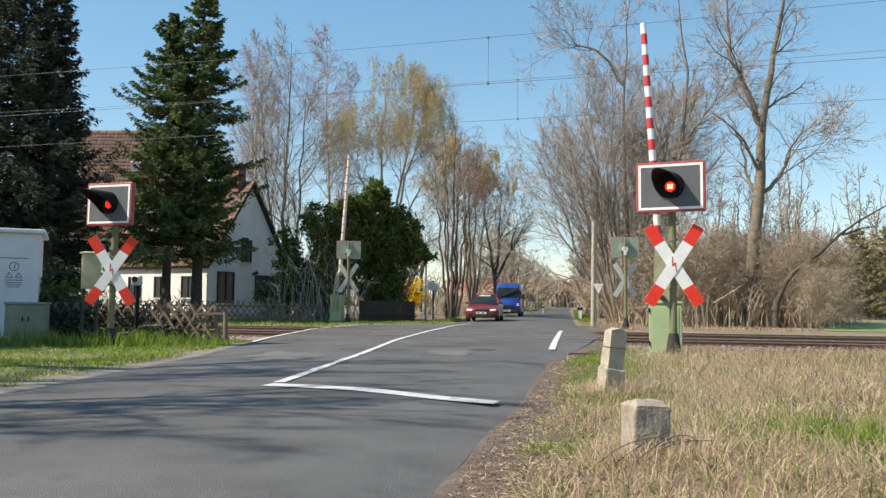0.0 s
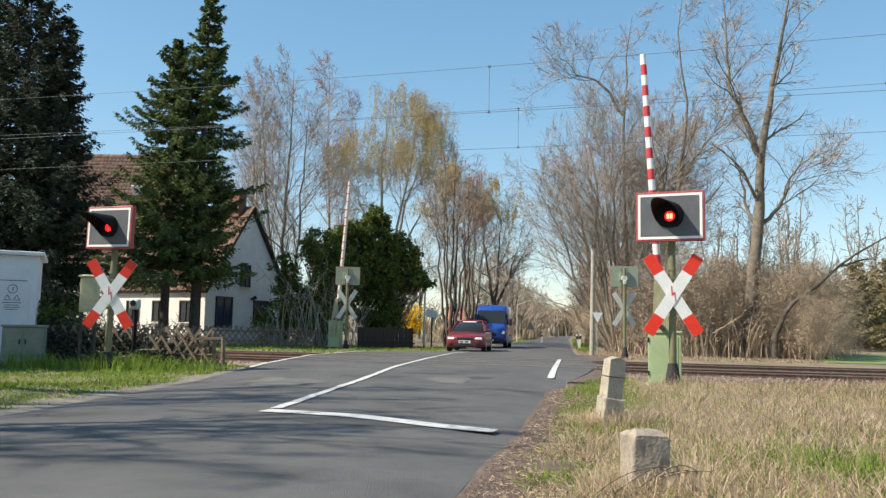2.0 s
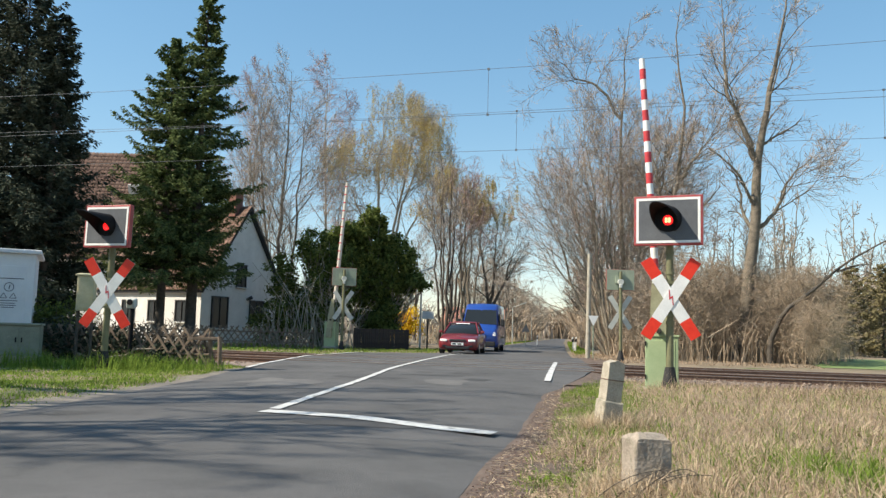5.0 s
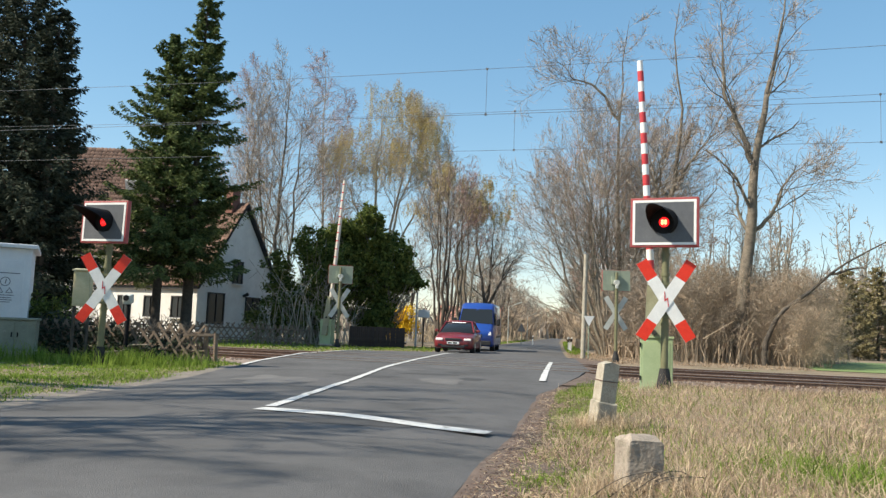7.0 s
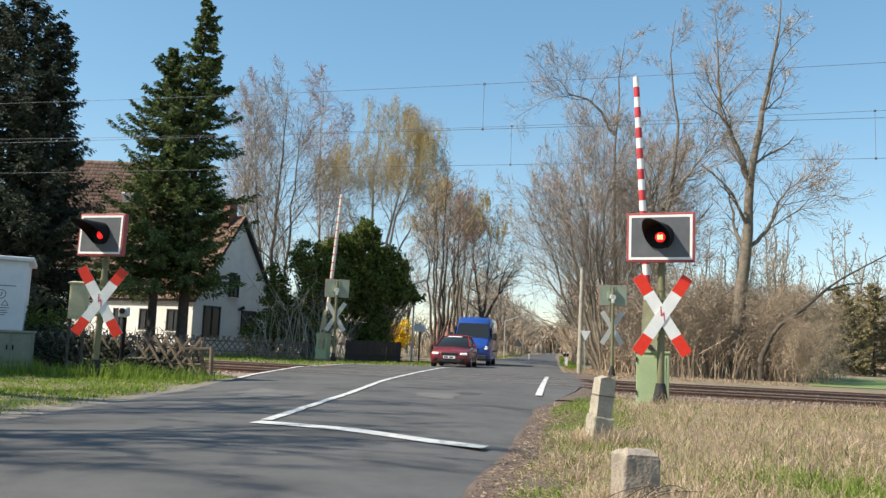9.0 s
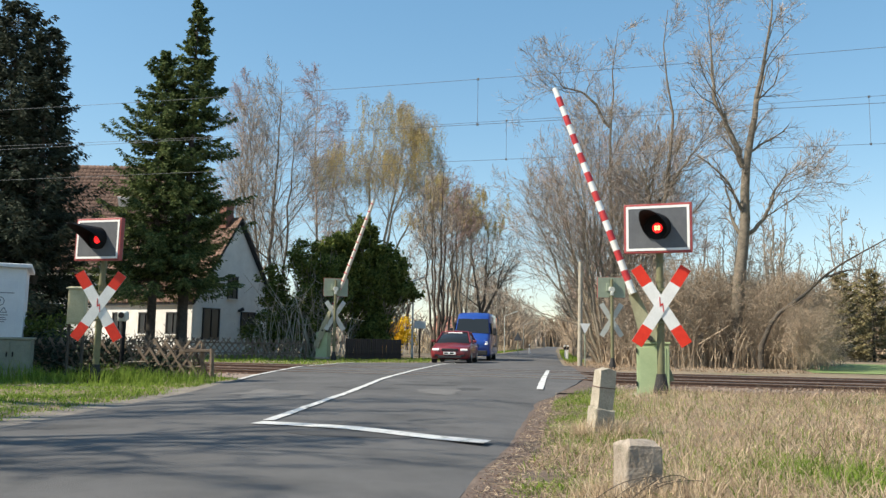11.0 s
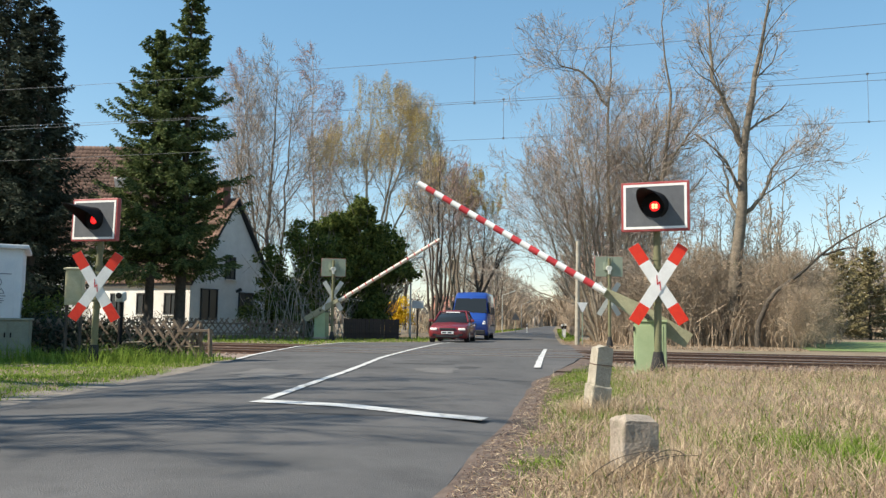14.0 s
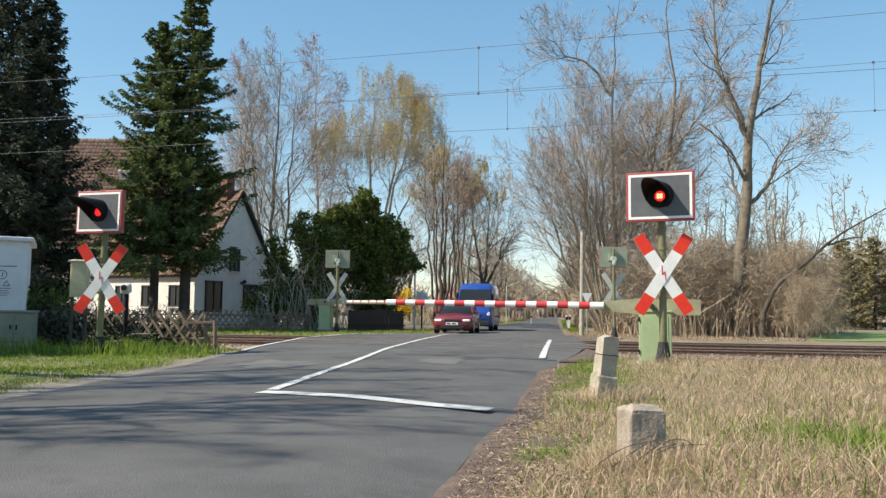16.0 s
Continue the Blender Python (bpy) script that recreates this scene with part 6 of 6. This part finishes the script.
def street_lamp(x, y, h, reach, group="street lamps"):
    ob = thing("street_lamp", pose(x, y, 0), "slim grey street lamp with slanting arm on the verge", "street lamp", group)
    bm = mk()
    rod(bm, (0, 0, -0.1), (0, 0, h), 0.06, 0.045, 8)
    part("pole", bm, BACK_WHITE, ob)
    bm = mk()
    rod(bm, (0, 0, h), (reach, 0, h + reach * 0.35), 0.035, n=8)
    arm = part("arm", bm, BACK_WHITE, ob)
    bm = mk()
    box(bm, (reach * 0.85, 0, h + reach * 0.33), (reach * 0.5, 0.2, 0.1), pose(0, 0, 0, 0, -19, 0), bevel=0.02)
    part("head", bm, BACK_WHITE, arm)


def delineator(x, y, lean=0):
    ob = thing("delineator_post", pose(x, y, 0, 0, lean, 0), "white plastic roadside delineator post with dark band", "roadside post", "delineators")
    bm = mk()
    prism(bm, [(-0.06, -0.1), (0.06, -0.1), (0.05, 0.95), (-0.04, 0.88)], -0.05, 0.05)
    part("post", bm, WHITE, ob)
    bm = mk()
    box(bm, (0, 0, 0.72), (0.115, 0.11, 0.2), pose(0, 0, 0, 0, 12, 0))
    part("band", bm, BLACK, ob)


def wooden_pole(x, y, h):
    ob = thing("wooden_pole", pose(x, y, 0, 0, 0.6, 0), "weathered pale wooden pole on the verge beyond the tracks", "pole")
    bm = mk()
    rod(bm, (0, 0, -0.1), (0, 0, h), 0.11, 0.09, 12)
    part("shaft", bm, BARK_PALE, ob)
    bm = mk()
    rod(bm, (0, 0, h), (0, 0, h + 0.05), 0.1, 0.03, 12)
    part("cap", bm, PANEL_GREY, ob)


wooden_pole(6.6, 36.0, 4.6)
triangle_sign()
board_sign(-0.55, 48.0, 1.95, 0.68, 0.45)
street_lamp(-0.95, 46.5, 4.4, 0.6)
street_lamp(8.3, 90, 4.0, 1.35)
street_lamp(16.2, 140, 4.2, 1.5)
delineator(8.4, 50, 4)
delineator(9.3, 56, 0)
delineator(8.9, 52.6, -16)
delineator(9.8, 80, 0)


def warning_back():
    ob = thing("warning_sign", pose(8.9, 82, 0), "grey back of a triangular warning sign", "road sign")
    bm = mk()
    rod(bm, (0, 0.04, -0.1), (0, 0.04, 2.1), 0.035, n=8)
    part("post", bm, GREY_GREEN, ob)
    bm = mk()
    prism(bm, [(-0.42, 1.3), (0.42, 1.3), (0.02, 2.05), (-0.02, 2.05)], -0.012, 0.012)
    part("plate", bm, PANEL_GREY, ob)


warning_back()


# ---- verges: grass, straw, litter ----
def blades(name, xy, length, width, lean, mat, seed, label, curl=0.6, category="grass"):
    """Bent blades of three triangles, rooted on the ground."""
    rng = np.random.default_rng(seed)
    n = len(xy)
    z = np.array([ground_z(x, y) for x, y in xy])
    p = np.concatenate([xy, z[:, None] - 0.01], 1)
    a = rng.uniform(0, 2 * np.pi, n)
    h = np.stack([np.cos(a), np.sin(a), np.zeros(n)], 1)
    tilt = np.abs(rng.normal(lean, 0.3 * lean + 0.1, n))
    ln = rng.uniform(length[0], length[1], n) * np.array([0.85 + 0.55 * patch(x * 1.6, y * 1.6, 9.0) for x, y in xy]).clip(0.35, 1.4)
    up = np.array((0, 0, 1.0))
    d1 = h * np.sin(tilt)[:, None] + up * np.cos(tilt)[:, None]
    t2 = np.minimum(tilt + curl * rng.uniform(0.3, 1.6, n), 1.9)
    d2 = h * np.sin(t2)[:, None] + up * np.cos(t2)[:, None]
    mid, tip = p + d1 * (ln * 0.55)[:, None], None
    tip = mid + d2 * (ln * 0.45)[:, None]
    tip[:, 2] = np.maximum(tip[:, 2], p[:, 2] + 0.02)
    b = a + rng.normal(size=n) * 0.6 + np.pi / 2
    s = np.stack([np.cos(b), np.sin(b), np.zeros(n)], 1) * (rng.uniform(width[0], width[1], n) / 2)[:, None]
    v = np.stack([p - s, p + s, mid + s * 0.8, mid - s * 0.8, tip], 1).reshape(-1, 3)
    k = np.arange(n)[:, None] * 5
    f = np.stack([k + (0, 1, 2), k + (0, 2, 3), k + (3, 2, 4)], 1).reshape(-1, 3)
    ob = rapid(name, v, f, mat)
    tagged(ob, label, category, kind="stuff")


def scatter(rng, n, x0, x1, y0, y1, near=1.5):
    """Points thinned out with distance so that they look equally dense."""
    u = rng.random(n)
    y = y0 * (y1 / y0) ** (u ** near)
    return np.stack([rng.uniform(x0, x1, n), y], 1)


def patch(x, y, off=0.0):
    return noise.noise((x * 0.55 + off, y * 0.4, 7.0)) + 0.5 * noise.noise((x * 1.7, y * 1.3 + off, 2.0))


def green_here(x, y):
    """Where the verge to the right of the road stays green."""
    r = float(road_right(y))
    near_edge = math.exp(-((x - r - 0.75) / 0.55) ** 2) * (0.95 if 9.5 < y < 16 else 0.6 if y > 7.2 else 0.0)
    clump = math.exp(-((x - 0.72) ** 2 + ((y - 5.2) * 0.8) ** 2) / 0.12)
    clump = max(clump, 0.85 * math.exp(-((x - 2.55) ** 2 / 0.3 + (y - 5.0) ** 2 / 0.45)))
    return max(near_edge, clump) + 0.25 * patch(x, y)


def stopped(x, y):
    """True on the things that stand in the grass."""
    return (abs(x - 1.14) < 0.14 and abs(y - 4.66) < 0.13) or (abs(x - 1.63) < 0.12 and abs(y - 8.05) < 0.11) or (abs(x - 3.86) < 0.3 and abs(y - 14.5) < 0.3)


def on_bed(x, y):
    o = (y - TRACK_A - TRACK_SLOPE * x) / math.sqrt(1 + TRACK_SLOPE ** 2)
    return -2.6 < o < 7.0


def make_verges():
    rng = np.random.default_rng(77)
    pts = scatter(rng, 600000, -0.3, 12.0, 1.6, 19.5, 1.25)
    out = pts[:, 0] - road_right(pts[:, 1])
    seen = (out > 0.28) & (pts[:, 0] < 0.62 * pts[:, 1] + 0.8)
    pts = np.array([p for p in pts[seen] if not stopped(*p) and not on_bed(*p)])
    g = np.array([green_here(x, y) for x, y in pts])
    green = g > 0.5 + rng.normal(size=len(g)) * 0.28
    edge = np.clip((pts[:, 0] - road_right(pts[:, 1]) - 0.25) / 0.45, 0.1, 1)
    keep = rng.random(len(pts)) < edge
    dry = pts[~green & keep]
    half = rng.random(len(dry))
    blades("dry_grass", dry[half < 0.56], (0.08, 0.3), (0.0025, 0.0055), 1.42, STRAW, 1, "matted pale dry grass on the verge", 0.6)
    blades("dry_stalks", dry[(half >= 0.56) & (half < 0.93)], (0.12, 0.36), (0.003, 0.005), 1.3, STRAW_BROWN, 2, "brown dead stalks among dry grass", 0.5)
    blades("grass_shoots", dry[half >= 0.95], (0.06, 0.18), (0.005, 0.009), 0.4, GRASS, 3, "sparse green shoots in the dry grass", 0.6)
    blades("green_grass", pts[green], (0.05, 0.17), (0.004, 0.008), 0.6, GRASS, 4, "fresh green grass clumps beside the road", 0.8)
    # tufts against the stones
    tufts = []
    for cx, cy, n in ((1.12, 4.64, 1700), (1.63, 8.0, 1200)):
        a, r = rng.uniform(0, 2 * np.pi, n), 0.14 + np.abs(rng.normal(0, 0.14, n))
        tufts.append(np.stack([cx + r * np.cos(a), cy + r * np.sin(a)], 1))
    tufts = np.array([p for p in np.concatenate(tufts) if not stopped(*p)])
    blades("dry_tufts", tufts, (0.15, 0.34), (0.0025, 0.005), 0.65, STRAW, 13, "dry grass tufts leaning on the stones", 0.9)
    # tall dead stalks before the tracks
    n = 9000
    x, y = rng.uniform(4.5, 16, n), rng.uniform(9.0, 14.6, n)
    tall = np.array([p for p in np.stack([x, y], 1) if not on_bed(*p) and patch(*p) > -0.15 and p[0] < 0.62 * p[1] + 1])
    blades("tall_dead_stalks", tall, (0.15, 0.4), (0.004, 0.008), 0.7, STRAW_BROWN, 5, "tall reddish-brown dead stalks before the tracks", 0.5)
    # left verge
    pts = np.stack([rng.uniform(-13, -3.6, 95000), rng.uniform(6.0, 19.6, 95000)], 1)
    ok = (pts[:, 0] < road_left(pts[:, 1]) - 0.14 - 0.4 * rng.random(len(pts)) ** 2) & (pts[:, 0] > -0.62 * pts[:, 1] - 1)
    pts = np.array([p for p in pts[ok] if not on_bed(*p)])
    dry = np.array([patch(x, y, 4.0) for x, y in pts]) + rng.normal(size=len(pts)) * 0.35 > 0.8
    blades("green_grass", pts[~dry], (0.04, 0.12), (0.009, 0.016), 0.65, GRASS, 6, "short fresh green grass on the verge", 0.8)
    blades("dry_grass", pts[dry], (0.05, 0.16), (0.006, 0.012), 0.8, STRAW, 7, "dry blades in the green verge", 0.9)
    n = 2600
    pts = np.stack([rng.normal(-6.9, 1.6, n), rng.normal(16.9, 0.5, n)], 1)
    blades("tall_grass", pts[pts[:, 0] < road_left(pts[:, 1]) - 0.3], (0.2, 0.5), (0.008, 0.014), 0.3, GRASS, 8, "taller green grass round the signal's foot", 0.7)
    # beyond the tracks
    n = 26000
    pts = np.stack([rng.uniform(-14, 20, n), rng.uniform(30, 48, n)], 1)
    ok = (pts[:, 0] < road_left(pts[:, 1]) - 0.2) | (pts[:, 0] > road_right(pts[:, 1]) + 0.2)
    pts = np.array([p for p in pts[ok] if not on_bed(*p)])
    lft = pts[:, 0] < road_left(pts[:, 1])
    blades("green_grass", pts[lft], (0.08, 0.2), (0.02, 0.035), 0.5, GRASS, 9, "green grass edge beyond the tracks", 0.7)
    blades("dry_grass", pts[~lft & (pts[:, 0] < 14.5)], (0.08, 0.25), (0.015, 0.03), 0.9, STRAW_BROWN, 10, "brown dry grass under the far trees", 0.7)
    n = 12000
    y = rng.uniform(42, 150, n)
    sd = rng.random(n) < 0.5
    x = np.where(sd, road_left(y) - rng.uniform(0.3, 3.5, n), road_right(y) + rng.uniform(0.3, 2.5, n))
    pts = np.stack([x, y], 1)
    gr = np.abs(np.where(sd, road_left(y) - x, x - road_right(y))) < 1.3
    blades("green_grass", pts[gr], (0.15, 0.3), (0.03, 0.06), 0.5, GRASS, 11, "narrow green strip beside the far road", 0.7)
    blades("dry_reeds", pts[~gr & sd & (y > 72)], (0.5, 1.3), (0.02, 0.05), 0.3, STRAW, 12, "tall pale dry grass beside the far road", 0.4)
    # litter and grit between the asphalt and the grass
    n = 34000
    y = 1.8 * (15 / 1.8) ** rng.random(n)
    off = np.abs(rng.normal(0.42, 0.22, n)) + 0.04
    x = road_right(y) + off
    at = np.stack([x, y, np.array([max(ground_z(a, b), -0.012) for a, b in zip(x, y)]) + 0.01], 1)
    way = rng.normal(size=(n, 3)) * (1, 1, 0.3)
    ob = rapid("leaf_litter", *cards(at, way, rng.uniform(0.003, 0.009, n), rng.uniform(0.002, 0.005, n), rng), LITTER)
    tagged(ob, "brown leaf litter along the asphalt edge", "leaf litter", kind="stuff")
    pick = rng.random(n) < 0.25
    ob = rapid("straw_bits", *cards(at[pick] + (0.03, 0.02, 0.004), way[pick], rng.uniform(0.015, 0.045, pick.sum()), rng.uniform(0.0015, 0.003, pick.sum()), rng), STRAW)
    tagged(ob, "loose straw bits on the dirt strip", "leaf litter", kind="stuff")


make_verges()


def strip(name, side, inner, outer, y0, y1, lift, mat, label, wob=0.12, step=0.2):
    """An uneven strip along the road's edge."""
    v, f = [], []
    ys = np.arange(y0, y1, step)
    edge = road_right if side > 0 else road_left
    for i, y in enumerate(ys):
        e = float(edge(y))
        for k, o in enumerate((inner, 0.05, outer)):
            w = wob * noise.noise((y * 1.3, k * 5.0, 1.0)) * (0, 0.2, 1)[k]
            x = e + side * (o + w)
            z = ground_z(x, y)
            v.append((x, y, (-0.06, max(z, -0.022 + 0.8 * swell(y)) + lift, z - 0.012)[k]))
    for i in range(len(ys) - 1):
        for k in range(2):
            a = i * 3 + k
            q = (a, a + 1, a + 4, a + 3)
            f.append(q if side > 0 else q[::-1])
    ob = rapid(name, v, f, mat)
    ob.data.shade_smooth()
    tagged(ob, label, "ground", kind="structure")


strip("dirt_strip", 1, -0.3, 0.85, 1.5, 16.0, 0.008, DIRT, "reddish-brown dirt beside the asphalt", 0.35, 0.12)
strip("apron", 1, -0.3, 1.5, 15.2, 36.0, 0.032, DIRT, "trodden brown dirt sloping from the crossing slab", 0.2, 0.3)
strip("sand_strip", -1, -0.3, 0.7, 5.5, 18.0, 0.006, GRAVEL_EDGE, "sandy grey edge of the asphalt")


def make_field():
    n = 14
    v = []
    for a in range(n + 1):
        for b in range(n + 1):
            x = (14.6 + 62 * a / n) * (1 - b / n) + (22.5 + 80 * a / n) * b / n
            y = (31.2 - 12 * a / n) * (1 - b / n) + (52 - 4 * a / n) * b / n
            v.append((x, y, 0.025 + 0.012 * noise.noise((x * 0.4, y * 0.4, 1))))
    ob = rapid("field", v, [(a * (n + 1) + b, (a + 1) * (n + 1) + b, (a + 1) * (n + 1) + b + 1, a * (n + 1) + b + 1) for a in range(n) for b in range(n)], surface("young_crop", (0.1, 0.145, 0.045), (0.2, 0.265, 0.09), 0.4, 0.9, 0, 0.5, 3))
    tagged(ob, "bright green field of young crop", "field", kind="structure")


make_field()


def motions():
    """Both booms stand up until the tenth second, then go down together."""
    turn_near, turn_far = [], []
    for t, a in ((0, 86.6), (8.5, 86.4), (9.2, 86.3), (9.7, 84.0), (10.5, 76.0), (11.5, 64.0), (12.0, 57.7), (12.5, 51.2), (13.0, 44.4), (13.5, 37.6), (14.0, 30.6),
                 (14.5, 22.6), (15.0, 14.0), (15.5, 6.0), (16.0, 0.6)):
        turn_near.append((t, pose(0, 0, 1.05, 0, a, 0)))
        turn_far.append((t, pose(0, 0, 1.3, 0, a - 0.4, 0)))
    head = 8.5  # degrees by which both vehicles point past the camera
    for vehicle, rows in (
            (car, ((0, 1.98, 42.0), (0.5, 1.6, 39.2), (1, 1.32, 37.4), (1.5, 1.11, 36.4), (2, 1.03, 35.9), (2.5, 0.95, 35.5), (3, 0.89, 35.15), (3.5, 0.87, 35.0), (16, 0.87, 35.0))),
            (van, ((0, 4.7, 60.0), (0.5, 4.12, 56.5), (1, 3.6, 52.6), (1.5, 3.05, 49.3), (2, 2.72, 46.6), (2.5, 2.45, 44.6), (3, 2.25, 43.1), (3.5, 2.12, 42.0), (4, 2.09, 41.5), (16, 2.09, 41.5)))):
        walk(vehicle, [(t, pose(x, y, 0.03, 0, 0, -head)) for t, x, y in rows])
    walk(boom_near, turn_near)
    walk(boom_far, turn_far)


motions()
